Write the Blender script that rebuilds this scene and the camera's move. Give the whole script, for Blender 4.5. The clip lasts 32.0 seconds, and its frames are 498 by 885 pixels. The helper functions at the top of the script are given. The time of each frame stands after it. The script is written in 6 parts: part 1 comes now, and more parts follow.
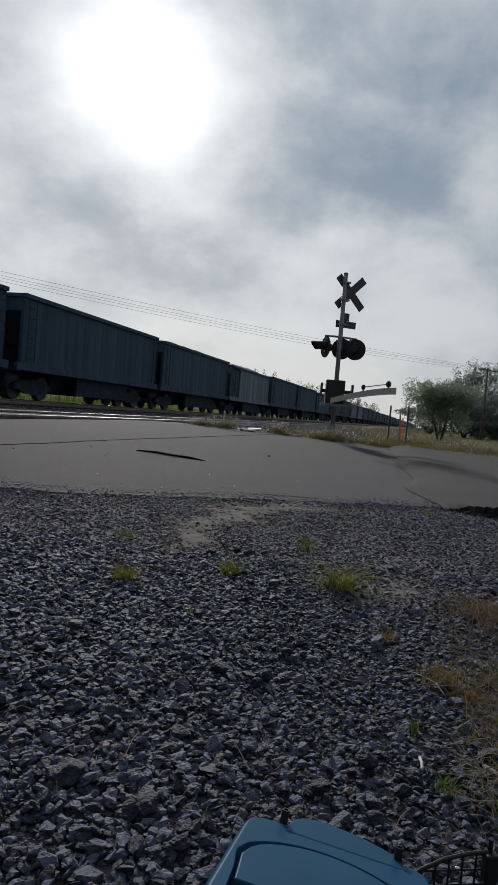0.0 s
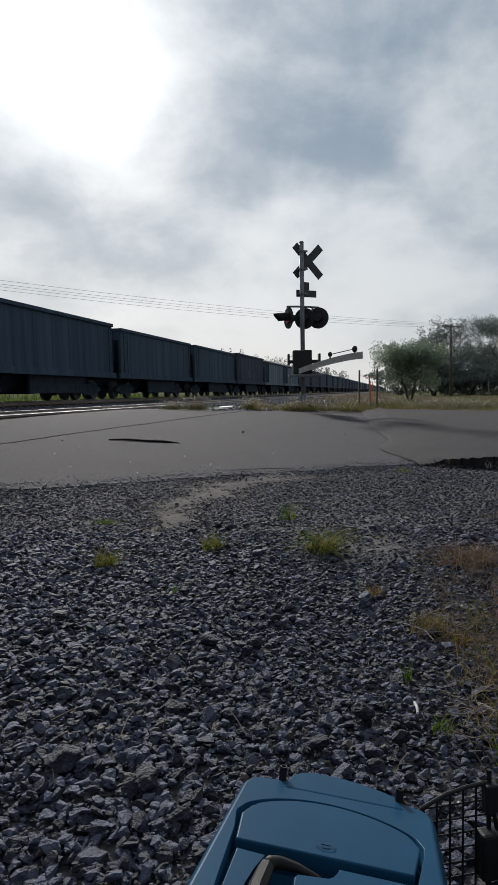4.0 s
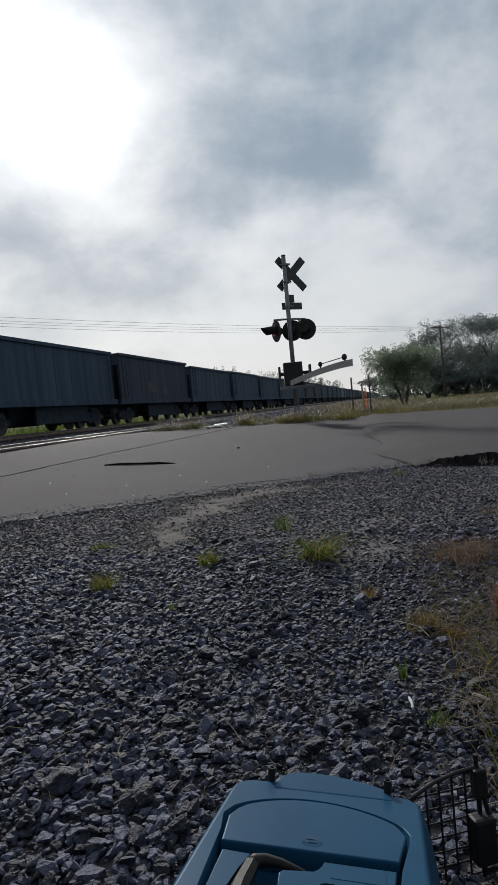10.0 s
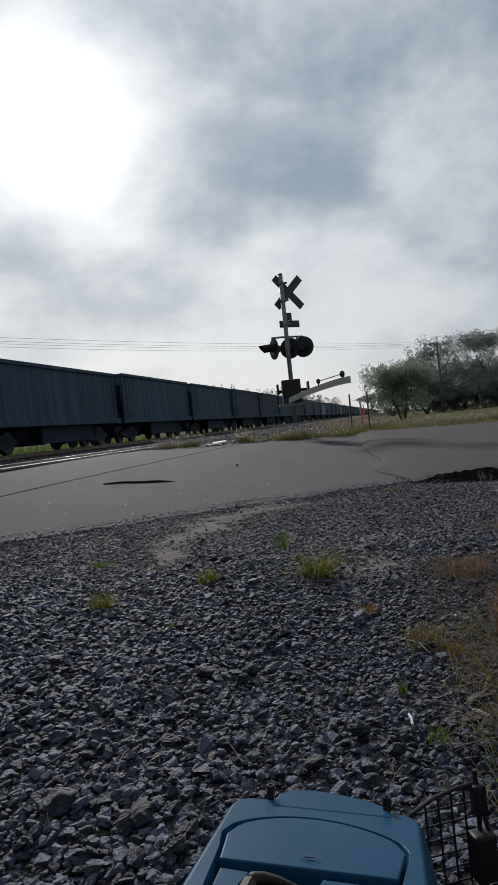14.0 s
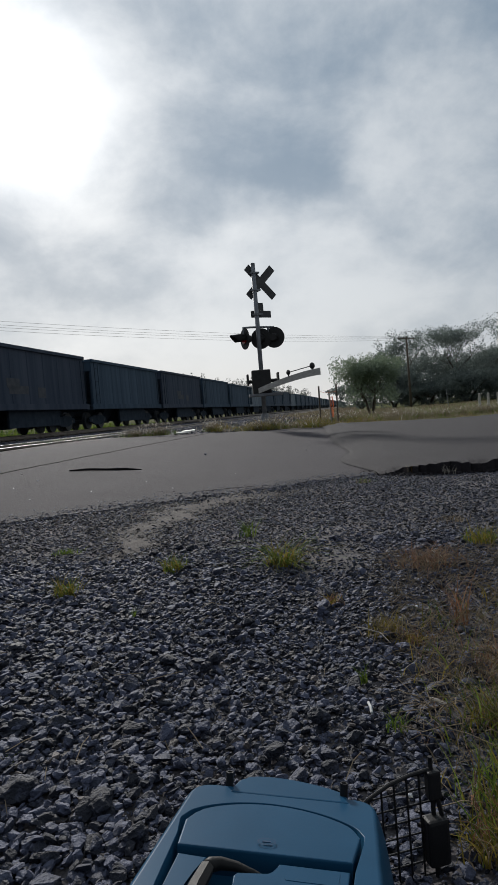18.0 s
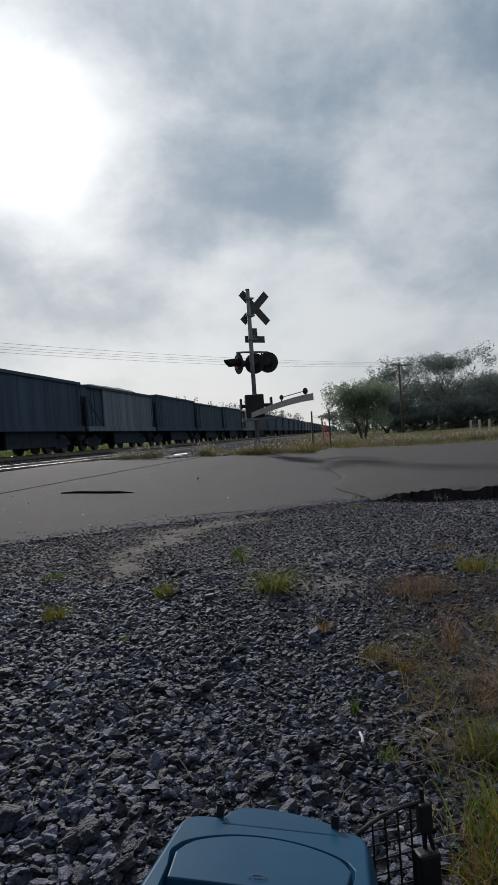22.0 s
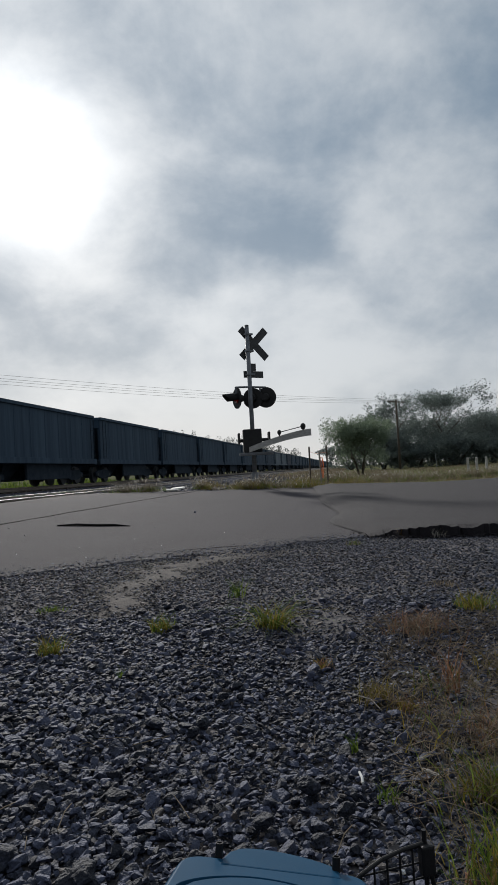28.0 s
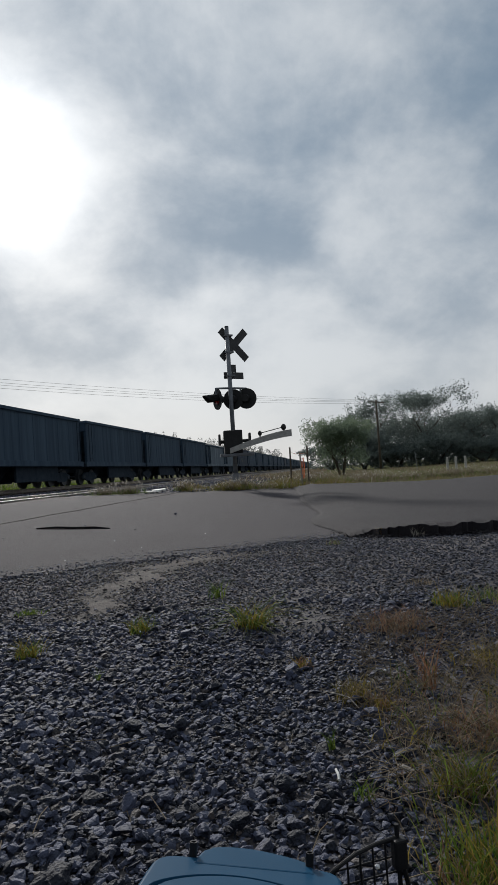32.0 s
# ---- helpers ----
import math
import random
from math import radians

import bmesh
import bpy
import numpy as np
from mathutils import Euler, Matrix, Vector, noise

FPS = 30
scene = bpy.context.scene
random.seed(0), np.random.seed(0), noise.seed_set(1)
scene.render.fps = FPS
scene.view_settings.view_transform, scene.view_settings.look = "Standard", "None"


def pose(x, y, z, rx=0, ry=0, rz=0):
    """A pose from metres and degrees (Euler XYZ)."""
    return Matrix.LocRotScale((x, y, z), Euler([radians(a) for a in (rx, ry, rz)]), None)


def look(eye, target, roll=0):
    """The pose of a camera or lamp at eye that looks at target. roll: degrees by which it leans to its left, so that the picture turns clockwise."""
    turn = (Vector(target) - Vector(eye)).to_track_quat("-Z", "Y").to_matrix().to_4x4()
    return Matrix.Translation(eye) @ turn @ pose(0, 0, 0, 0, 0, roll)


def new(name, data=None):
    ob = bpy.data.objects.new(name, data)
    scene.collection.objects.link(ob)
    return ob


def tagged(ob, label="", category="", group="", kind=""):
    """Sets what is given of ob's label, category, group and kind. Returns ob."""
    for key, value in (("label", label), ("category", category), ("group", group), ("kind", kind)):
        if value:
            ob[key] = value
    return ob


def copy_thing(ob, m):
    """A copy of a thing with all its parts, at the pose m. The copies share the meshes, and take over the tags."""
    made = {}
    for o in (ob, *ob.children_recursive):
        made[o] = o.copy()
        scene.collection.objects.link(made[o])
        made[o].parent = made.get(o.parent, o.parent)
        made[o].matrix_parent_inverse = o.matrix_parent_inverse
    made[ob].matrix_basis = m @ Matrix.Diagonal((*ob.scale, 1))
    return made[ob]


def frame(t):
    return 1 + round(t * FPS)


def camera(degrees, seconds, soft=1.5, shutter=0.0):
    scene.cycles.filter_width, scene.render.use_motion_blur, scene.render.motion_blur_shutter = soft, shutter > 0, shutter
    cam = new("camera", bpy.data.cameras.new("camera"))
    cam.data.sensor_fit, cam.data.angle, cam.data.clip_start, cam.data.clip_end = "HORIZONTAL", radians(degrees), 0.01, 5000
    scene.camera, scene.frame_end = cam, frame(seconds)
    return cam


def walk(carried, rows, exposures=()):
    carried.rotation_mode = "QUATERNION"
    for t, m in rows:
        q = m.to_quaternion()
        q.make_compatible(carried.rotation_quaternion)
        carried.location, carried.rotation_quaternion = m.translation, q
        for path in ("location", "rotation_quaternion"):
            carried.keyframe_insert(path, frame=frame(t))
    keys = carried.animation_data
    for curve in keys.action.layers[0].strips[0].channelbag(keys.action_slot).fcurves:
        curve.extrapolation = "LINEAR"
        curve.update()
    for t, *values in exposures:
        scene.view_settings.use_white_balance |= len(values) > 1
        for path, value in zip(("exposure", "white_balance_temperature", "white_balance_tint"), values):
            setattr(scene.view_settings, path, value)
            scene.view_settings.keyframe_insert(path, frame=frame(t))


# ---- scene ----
cam = camera(41.0, 32.0, soft=1.0, shutter=0.12)
PATH = [
    (0, (-0.056, -0.486, 0.883), (-0.161, 1.509, 0.797), 4.8),
    (0.5, (-0.065, -0.481, 0.875), (-0.197, 1.513, 0.798), 4.3),
    (1, (-0.054, -0.468, 0.859), (-0.2, 1.524, 0.754), 3.2),
    (1.5, (-0.06, -0.471, 0.849), (-0.262, 1.516, 0.748), 1.7),
    (2, (-0.048, -0.462, 0.847), (-0.217, 1.526, 0.709), 0.3),
    (2.5, (-0.032, -0.419, 0.821), (-0.086, 1.558, 0.524), -1.5),
    (3, (-0.045, -0.437, 0.844), (-0.118, 1.55, 0.626), 0.1),
    (3.5, (-0.04, -0.458, 0.847), (-0.089, 1.536, 0.694), -0.4),
    (5.5, (-0.014, -0.453, 0.837), (-0.043, 1.542, 0.698), -2.1),
    (6, (-0.009, -0.463, 0.837), (-0.039, 1.535, 0.755), -2.7),
    (6.5, (0.021, -0.495, 0.845), (0.017, 1.504, 0.809), -4.1),
    (7, (0.032, -0.493, 0.84), (0.048, 1.506, 0.781), -4.3),
    (7.5, (0.034, -0.473, 0.828), (0.037, 1.525, 0.729), -5.0),
    (8, (0.035, -0.467, 0.83), (0.012, 1.529, 0.709), -5.3),
    (8.5, (0.022, -0.488, 0.841), (-0.03, 1.512, 0.814), -4.3),
    (9, (0.018, -0.496, 0.847), (-0.025, 1.503, 0.786), -4.3),
    (9.5, (0.021, -0.496, 0.84), (0.003, 1.503, 0.782), -4.6),
    (10, (0.03, -0.476, 0.823), (0.007, 1.521, 0.724), -5.5),
    (10.5, (0.028, -0.458, 0.813), (0.022, 1.538, 0.692), -5.2),
    (11, (0.02, -0.459, 0.815), (-0.01, 1.537, 0.695), -5.0),
    (11.5, (0.026, -0.468, 0.816), (-0.004, 1.53, 0.726), -5.6),
    (12, (0.041, -0.486, 0.819), (0.067, 1.513, 0.763), -5.8),
    (12.5, (0.037, -0.484, 0.815), (0.049, 1.515, 0.75), -6.2),
    (13, (0.029, -0.492, 0.82), (0.034, 1.506, 0.732), -5.3),
    (13.5, (0.031, -0.484, 0.82), (0.025, 1.514, 0.751), -5.4),
    (15.5, (0.053, -0.494, 0.826), (0.032, 1.506, 0.806), -8.1),
    (16, (0.038, -0.486, 0.829), (0.117, 1.51, 0.727), -4.1),
    (16.5, (0.033, -0.478, 0.827), (0.157, 1.513, 0.681), -3.3),
    (17, (0.038, -0.484, 0.829), (0.101, 1.51, 0.7), -3.7),
    (17.5, (0.04, -0.478, 0.822), (0.104, 1.516, 0.681), -4.2),
    (18, (0.04, -0.487, 0.82), (0.115, 1.51, 0.734), -4.7),
    (18.5, (0.037, -0.493, 0.824), (0.114, 1.505, 0.754), -4.4),
    (19, (0.035, -0.492, 0.826), (0.087, 1.506, 0.759), -4.2),
    (19.5, (0.029, -0.498, 0.83), (0.072, 1.501, 0.795), -3.8),
    (20, (0.029, -0.5, 0.829), (0.095, 1.499, 0.791), -3.7),
    (20.5, (0.034, -0.495, 0.821), (0.108, 1.504, 0.783), -4.6),
    (21, (0.038, -0.491, 0.821), (0.144, 1.506, 0.781), -4.2),
    (21.5, (0.04, -0.5, 0.827), (0.165, 1.496, 0.804), -3.9),
    (22, (0.036, -0.5, 0.829), (0.139, 1.498, 0.813), -4.0),
    (22.5, (0.031, -0.511, 0.834), (0.126, 1.487, 0.865), -3.9),
    (23, (0.026, -0.518, 0.838), (0.126, 1.479, 0.89), -3.7),
    (23.5, (0.028, -0.515, 0.835), (0.13, 1.482, 0.884), -3.9),
    (24, (0.027, -0.513, 0.835), (0.129, 1.484, 0.879), -3.7),
    (24.5, (0.03, -0.51, 0.831), (0.126, 1.488, 0.872), -4.0),
    (25, (0.023, -0.504, 0.832), (0.105, 1.494, 0.837), -3.5),
    (25.5, (0.035, -0.504, 0.826), (0.115, 1.494, 0.843), -4.8),
    (27.5, (0.032, -0.509, 0.82), (0.138, 1.487, 0.904), -4.7),
    (28, (0.023, -0.512, 0.827), (0.141, 1.483, 0.914), -3.3),
    (28.5, (0.026, -0.508, 0.821), (0.134, 1.486, 0.933), -3.6),
    (29, (0.025, -0.505, 0.821), (0.145, 1.489, 0.905), -3.2),
    (29.5, (0.023, -0.504, 0.821), (0.132, 1.492, 0.896), -3.1),
    (30, (0.027, -0.504, 0.819), (0.151, 1.49, 0.9), -3.5),
    (30.5, (0.025, -0.509, 0.822), (0.151, 1.485, 0.915), -3.4),
    (31, (0.039, -0.52, 0.823), (0.207, 1.47, 0.927), -3.9),
    (31.5, (0.041, -0.522, 0.826), (0.228, 1.467, 0.927), -3.4),
    (32, (0.04, -0.517, 0.822), (0.214, 1.473, 0.909), -3.8),
]
# the clip's camera opens up a little as the bright sky leaves the middle
EXPOSURES = [(0.0, -0.16), (1.0, -0.12), (2.0, 0.0), (3.0, 0.05), (6.0, 0.03), (18.0, 0.03), (24.0, -0.03), (32.0, -0.03)]
walk(cam, [(t, look(eye, target, roll)) for t, eye, target, roll in PATH], EXPOSURES)

SUN_DIR = Vector((-0.231, 0.876, 0.424)).normalized()

# ---- world and sun ----
world = bpy.data.worlds.new("sky")
scene.world = world
world.use_nodes = True


def build_world():
    nt = world.node_tree
    nt.nodes.clear()
    N, L = nt.nodes.new, nt.links.new

    def math_node(op, a=None, b=None, c=None):
        n = N("ShaderNodeMath")
        n.operation = op
        for i, v in enumerate((a, b, c)):
            if v is None:
                continue
            if isinstance(v, (int, float)):
                n.inputs[i].default_value = v
            else:
                L(v, n.inputs[i])
        return n.outputs[0]

    co = N("ShaderNodeTexCoord")
    sep = N("ShaderNodeSeparateXYZ")
    L(co.outputs["Generated"], sep.inputs[0])
    up = math_node("MAXIMUM", sep.outputs[2], 0.0)
    den = math_node("ADD", up, 0.6)
    px = math_node("DIVIDE", sep.outputs[0], den)
    py = math_node("DIVIDE", sep.outputs[1], den)
    flat = N("ShaderNodeCombineXYZ")
    L(px, flat.inputs[0])
    L(py, flat.inputs[1])
    # two layers of cloud
    big = N("ShaderNodeTexNoise")
    big.inputs["Scale"].default_value = 2.3
    big.inputs["Detail"].default_value = 6.0
    big.inputs["Roughness"].default_value = 0.47
    big.inputs["Distortion"].default_value = 0.0
    off = N("ShaderNodeVectorMath")
    off.operation = "ADD"
    L(flat.outputs[0], off.inputs[0])
    off.inputs[1].default_value = CLOUD_SHIFT
    L(off.outputs[0], big.inputs["Vector"])
    fine = N("ShaderNodeTexNoise")
    fine.inputs["Scale"].default_value = 5.5
    fine.inputs["Detail"].default_value = 8.0
    fine.inputs["Roughness"].default_value = 0.6
    fine.inputs["Distortion"].default_value = 0.15
    L(off.outputs[0], fine.inputs["Vector"])
    base_noise = math_node("MULTIPLY_ADD", fine.outputs[0], 0.42, math_node("MULTIPLY", big.outputs[0], 0.58))
    mixed = math_node("MULTIPLY_ADD", base_noise, 1.0, 0.02)
    # the larger banks of cloud: place, half length and breadth, turn, weight
    stir = N("ShaderNodeTexNoise")
    stir.inputs["Scale"].default_value = 4.0
    stir.inputs["Detail"].default_value = 5.0
    L(flat.outputs[0], stir.inputs["Vector"])
    warp = N("ShaderNodeVectorMath")
    warp.operation = "MULTIPLY_ADD"
    L(stir.outputs["Color"], warp.inputs[0])
    warp.inputs[1].default_value = (0.42, 0.42, 0.0)
    L(flat.outputs[0], warp.inputs[2])
    for cx, cy, rx, ry, turn, weight in CLOUD_BANKS:
        mp = N("ShaderNodeMapping")
        mp.vector_type = "TEXTURE"
        mp.inputs["Location"].default_value = (cx + 0.21, cy + 0.21, 0)
        mp.inputs["Rotation"].default_value = (0, 0, radians(turn))
        mp.inputs["Scale"].default_value = (rx, ry, 1)
        L(warp.outputs[0], mp.inputs["Vector"])
        dist = N("ShaderNodeVectorMath")
        dist.operation = "DOT_PRODUCT"
        L(mp.outputs[0], dist.inputs[0])
        L(mp.outputs[0], dist.inputs[1])
        mixed = math_node("MULTIPLY_ADD", math_node("EXPONENT", math_node("MULTIPLY", dist.outputs["Value"], -1.0)), weight, mixed)
    ramp = N("ShaderNodeValToRGB")
    ramp.color_ramp.interpolation = "EASE"
    el = ramp.color_ramp.elements
    el[0].position, el[0].color = 0.33, (0.205, 0.285, 0.375, 1)
    el[1].position, el[1].color = 0.65, (0.655, 0.695, 0.73, 1)
    L(mixed, ramp.inputs[0])
    # bright veil towards the horizon
    veil = math_node("POWER", math_node("SUBTRACT", 1.0, math_node("MINIMUM", math_node("ABSOLUTE", sep.outputs[2]), 1.0)), 5.6)
    veil_mix = N("ShaderNodeMix")
    veil_mix.data_type = "RGBA"
    L(math_node("MULTIPLY", veil, 0.95), veil_mix.inputs[0])
    L(ramp.outputs[0], veil_mix.inputs[6])
    veil_mix.inputs[7].default_value = (0.70, 0.715, 0.735, 1)
    # the sun behind thin cloud
    nrm = N("ShaderNodeVectorMath")
    nrm.operation = "NORMALIZE"
    L(co.outputs["Generated"], nrm.inputs[0])
    dot = N("ShaderNodeVectorMath")
    dot.operation = "DOT_PRODUCT"
    L(nrm.outputs[0], dot.inputs[0])
    dot.inputs[1].default_value = SUN_DIR
    d = math_node("MAXIMUM", dot.outputs["Value"], 0.0)
    core = math_node("POWER", d, 230.0)
    halo = math_node("POWER", d, 16.0)
    rag = math_node("MULTIPLY_ADD", mixed, 3.0, -0.75)
    glow = math_node("ADD", math_node("MULTIPLY", core, 0.95), math_node("MULTIPLY", math_node("MULTIPLY", halo, 0.17), rag))
    # dimmer away from the sun
    side = math_node("MULTIPLY_ADD", math_node("MULTIPLY_ADD", dot.outputs["Value"], 0.5, 0.5), 0.62, 0.38)
    dim = N("ShaderNodeVectorMath")
    dim.operation = "SCALE"
    L(veil_mix.outputs[2], dim.inputs[0])
    L(side, dim.inputs["Scale"])
    add = N("ShaderNodeVectorMath")
    add.operation = "ADD"
    glow_c = N("ShaderNodeCombineXYZ")
    for i in range(3):
        L(glow, glow_c.inputs[i])
    L(dim.outputs[0], add.inputs[0])
    L(glow_c.outputs[0], add.inputs[1])
    clouds = N("ShaderNodeBackground")
    L(add.outputs[0], clouds.inputs[0])
    clouds.inputs[1].default_value = 1.0
    sky = N("ShaderNodeTexSky")
    sky.sky_type = "NISHITA"
    sky.sun_disc = False
    sky.sun_elevation = math.asin(SUN_DIR.z)
    sky.sun_rotation = math.atan2(SUN_DIR.x, SUN_DIR.y)
    blue = N("ShaderNodeBackground")
    L(sky.outputs[0], blue.inputs[0])
    blue.inputs[1].default_value = 0.10
    both = N("ShaderNodeMixShader")
    both.inputs[0].default_value = 0.94
    L(blue.outputs[0], both.inputs[1])
    L(clouds.outputs[0], both.inputs[2])
    out = N("ShaderNodeOutputWorld")
    L(both.outputs[0], out.inputs[0])


CLOUD_SHIFT = (3.1, 1.4, 0.0)
CLOUD_BANKS = [
    (0.06, 0.90, 0.13, 0.065, 48, -0.07),
    (0.13, 0.99, 0.12, 0.06, 35, -0.07),
    (0.28, 1.10, 0.16, 0.05, 30, -0.07),
    (-0.144, 1.20, 0.10, 0.05, 10, -0.08),
    (0.02, 1.12, 0.13, 0.045, 20, 0.06),
    (0.24, 1.25, 0.22, 0.06, 5, 0.06),
    (0.20, 0.80, 0.07, 0.13, -20, 0.03),
    (0.40, 0.76, 0.15, 0.14, 0, -0.12),
    (-0.20, 1.03, 0.09, 0.10, 0, 0.07),
    (0.34, 1.00, 0.07, 0.10, 30, 0.02),
]
build_world()

sun_data = bpy.data.lights.new("sun", "SUN")
sun_data.energy = 3.3
sun_data.angle = radians(6.0)
sun_data.color = (1.0, 0.965, 0.92)
sun = new("sun", sun_data)
sun.matrix_world = look((0, 0, 40), Vector((0, 0, 40)) - SUN_DIR)


# ---- materials ----
def material(name, dark, light, scale=8.0, rough=0.8, metal=0.0, bump=0.3, bump_scale=60.0, island=0.0, per_object=0.0,
             coords="Object", fine=0.35, translucent=0.0, stretch=None, spec=0.5):
    """Two scales of noise between two colours, with fine relief."""
    m = bpy.data.materials.new(name)
    m.use_nodes = True
    nt = m.node_tree
    N, L = nt.nodes.new, nt.links.new
    bsdf = nt.nodes["Principled BSDF"]
    co = N("ShaderNodeTexCoord")
    vec = co.outputs[coords]
    if stretch:
        mp = N("ShaderNodeMapping")
        mp.inputs["Scale"].default_value = stretch
        L(vec, mp.inputs[0])
        vec = mp.outputs[0]
    a = N("ShaderNodeTexNoise")
    a.inputs["Scale"].default_value = scale
    a.inputs["Detail"].default_value = 5
    L(vec, a.inputs["Vector"])
    b = N("ShaderNodeTexNoise")
    b.inputs["Scale"].default_value = bump_scale
    b.inputs["Detail"].default_value = 6
    L(vec, b.inputs["Vector"])
    mx = N("ShaderNodeMath")
    mx.operation = "MULTIPLY_ADD"
    L(b.outputs[0], mx.inputs[0])
    mx.inputs[1].default_value = fine
    sc = N("ShaderNodeMath")
    sc.operation = "MULTIPLY"
    sc.inputs[1].default_value = 1.0 - fine
    L(a.outputs[0], sc.inputs[0])
    L(sc.outputs[0], mx.inputs[2])
    val = mx.outputs[0]
    if island or per_object:
        g = N("ShaderNodeNewGeometry" if island else "ShaderNodeObjectInfo")
        r = N("ShaderNodeMath")
        r.operation = "MULTIPLY_ADD"
        L(g.outputs["Random Per Island" if island else "Random"], r.inputs[0])
        r.inputs[1].default_value = island or per_object
        r2 = N("ShaderNodeMath")
        r2.operation = "SUBTRACT"
        L(val, r2.inputs[0])
        r2.inputs[1].default_value = (island or per_object) / 2
        L(r2.outputs[0], r.inputs[2])
        val = r.outputs[0]
    ramp = N("ShaderNodeValToRGB")
    el = ramp.color_ramp.elements
    el[0].position, el[0].color = 0.33, (*dark, 1)
    el[1].position, el[1].color = 0.67, (*light, 1)
    L(val, ramp.inputs[0])
    L(ramp.outputs[0], bsdf.inputs["Base Color"])
    rr = N("ShaderNodeMath")
    rr.operation = "MULTIPLY_ADD"
    L(b.outputs[0], rr.inputs[0])
    rr.inputs[1].default_value = 0.25
    rr.inputs[2].default_value = rough - 0.125
    L(rr.outputs[0], bsdf.inputs["Roughness"])
    bsdf.inputs["Metallic"].default_value = metal
    bsdf.inputs["Specular IOR Level"].default_value = spec
    if bump:
        bp = N("ShaderNodeBump")
        bp.inputs["Strength"].default_value = bump
        bp.inputs["Distance"].default_value = 0.01
        L(b.outputs[0], bp.inputs["Height"])
        L(bp.outputs[0], bsdf.inputs["Normal"])
    if translucent:
        tr = N("ShaderNodeBsdfTranslucent")
        L(ramp.outputs[0], tr.inputs[0])
        ms = N("ShaderNodeMixShader")
        ms.inputs[0].default_value = translucent
        L(bsdf.outputs[0], ms.inputs[1])
        L(tr.outputs[0], ms.inputs[2])
        L(ms.outputs[0], nt.nodes["Material Output"].inputs[0])
    return m


M_STONE = material("grey_gravel", (0.0096, 0.0120, 0.0212), (0.071, 0.081, 0.128), 30, 0.70, bump=0.9, bump_scale=130, island=0.55, spec=0.34)
M_STONE_WARM = material("brownish_gravel", (0.016, 0.013, 0.014), (0.085, 0.070, 0.068), 30, 0.7, bump=0.9, bump_scale=130, island=0.5)
# a paler mix of the grey gravel, used further off
M_STONE_PALE = material("paler_grey_gravel", (0.013, 0.0145, 0.022), (0.090, 0.097, 0.134), 30, 0.75, bump=0.9, bump_scale=130, island=0.55, spec=0.34)
M_DIRT = material("gravel_dirt", (0.030, 0.028, 0.033), (0.130, 0.118, 0.120), 2.2, 0.95, bump=0.8, bump_scale=45, fine=0.5)
M_ASPHALT = material("old_asphalt", (0.0148, 0.0127, 0.0170), (0.0402, 0.0342, 0.0437), 1.1, 0.92, bump=0.9, bump_scale=110, fine=0.8, spec=0.3)
M_ASPHALT_DARK = material("newer_asphalt", (0.0105, 0.0095, 0.0118), (0.033, 0.029, 0.0345), 1.5, 0.92, bump=0.9, bump_scale=110, fine=0.8, spec=0.25)
M_TAR = material("tar", (0.006, 0.006, 0.0065), (0.012, 0.012, 0.0125), 6, 0.95, spec=0.1)
M_RAIL = material("worn_rail_steel", (0.10, 0.085, 0.075), (0.24, 0.20, 0.17), 5, 0.5, metal=0.6)
M_RAILTOP = material("polished_rail_head", (0.55, 0.56, 0.58), (0.75, 0.75, 0.76), 5, 0.22, metal=1.0, bump=0.05)
M_TIE = material("creosote_wood", (0.03, 0.025, 0.021), (0.09, 0.075, 0.06), 4, 0.9, stretch=(1, 8, 8))
M_BALLAST = material("track_ballast", (0.05, 0.048, 0.047), (0.17, 0.16, 0.15), 14, 0.95, bump=1.0, bump_scale=22, fine=0.6)
M_FIELD = material("field_grass", (0.045, 0.060, 0.016), (0.115, 0.110, 0.040), 0.4, 0.98, bump=0.8, bump_scale=9, fine=0.5, spec=0.03)
M_BLUE = material("blue_plastic", (0.0082, 0.049, 0.100), (0.0115, 0.061, 0.122), 9, 0.36, bump=0.02, bump_scale=400, fine=0.3, spec=0.07)
M_BLUE_DEEP = material("blue_plastic_recess", (0.007, 0.036, 0.085), (0.010, 0.044, 0.10), 12, 0.5, bump=0.06, bump_scale=400, spec=0.12)
M_BLACK = material("black_plastic", (0.006, 0.006, 0.007), (0.014, 0.014, 0.016), 20, 0.5, bump=0.1, bump_scale=300, spec=0.25)
M_GREY_GRIP = material("dark_grey_grip", (0.007, 0.007, 0.008), (0.017, 0.017, 0.017), 20, 0.55, bump=0.1, bump_scale=300, spec=0.2)
M_SAND = material("pale_brown_sand", (0.07, 0.063, 0.060), (0.20, 0.18, 0.163), 12, 0.9, bump=0.5, island=0.4)
M_SANDY = material("packed_sandy_dirt", (0.045, 0.040, 0.040), (0.135, 0.118, 0.108), 7, 0.95, bump=0.9, bump_scale=60, fine=0.5, spec=0.2)
M_CHIP = material("worn_pale_chippings", (0.020, 0.020, 0.024), (0.15, 0.145, 0.15), 30, 0.8, bump=0.4, bump_scale=130, island=0.7)
M_RED = material("red_plastic", (0.38, 0.010, 0.015), (0.5, 0.018, 0.02), 15, 0.45)
M_STEEL = material("dull_galvanised_steel", (0.11, 0.12, 0.135), (0.22, 0.235, 0.26), 6, 0.6, metal=0.3, bump=0.1)
M_CHROME = material("bright_steel", (0.55, 0.56, 0.57), (0.7, 0.7, 0.71), 6, 0.25, metal=1.0, bump=0.05)
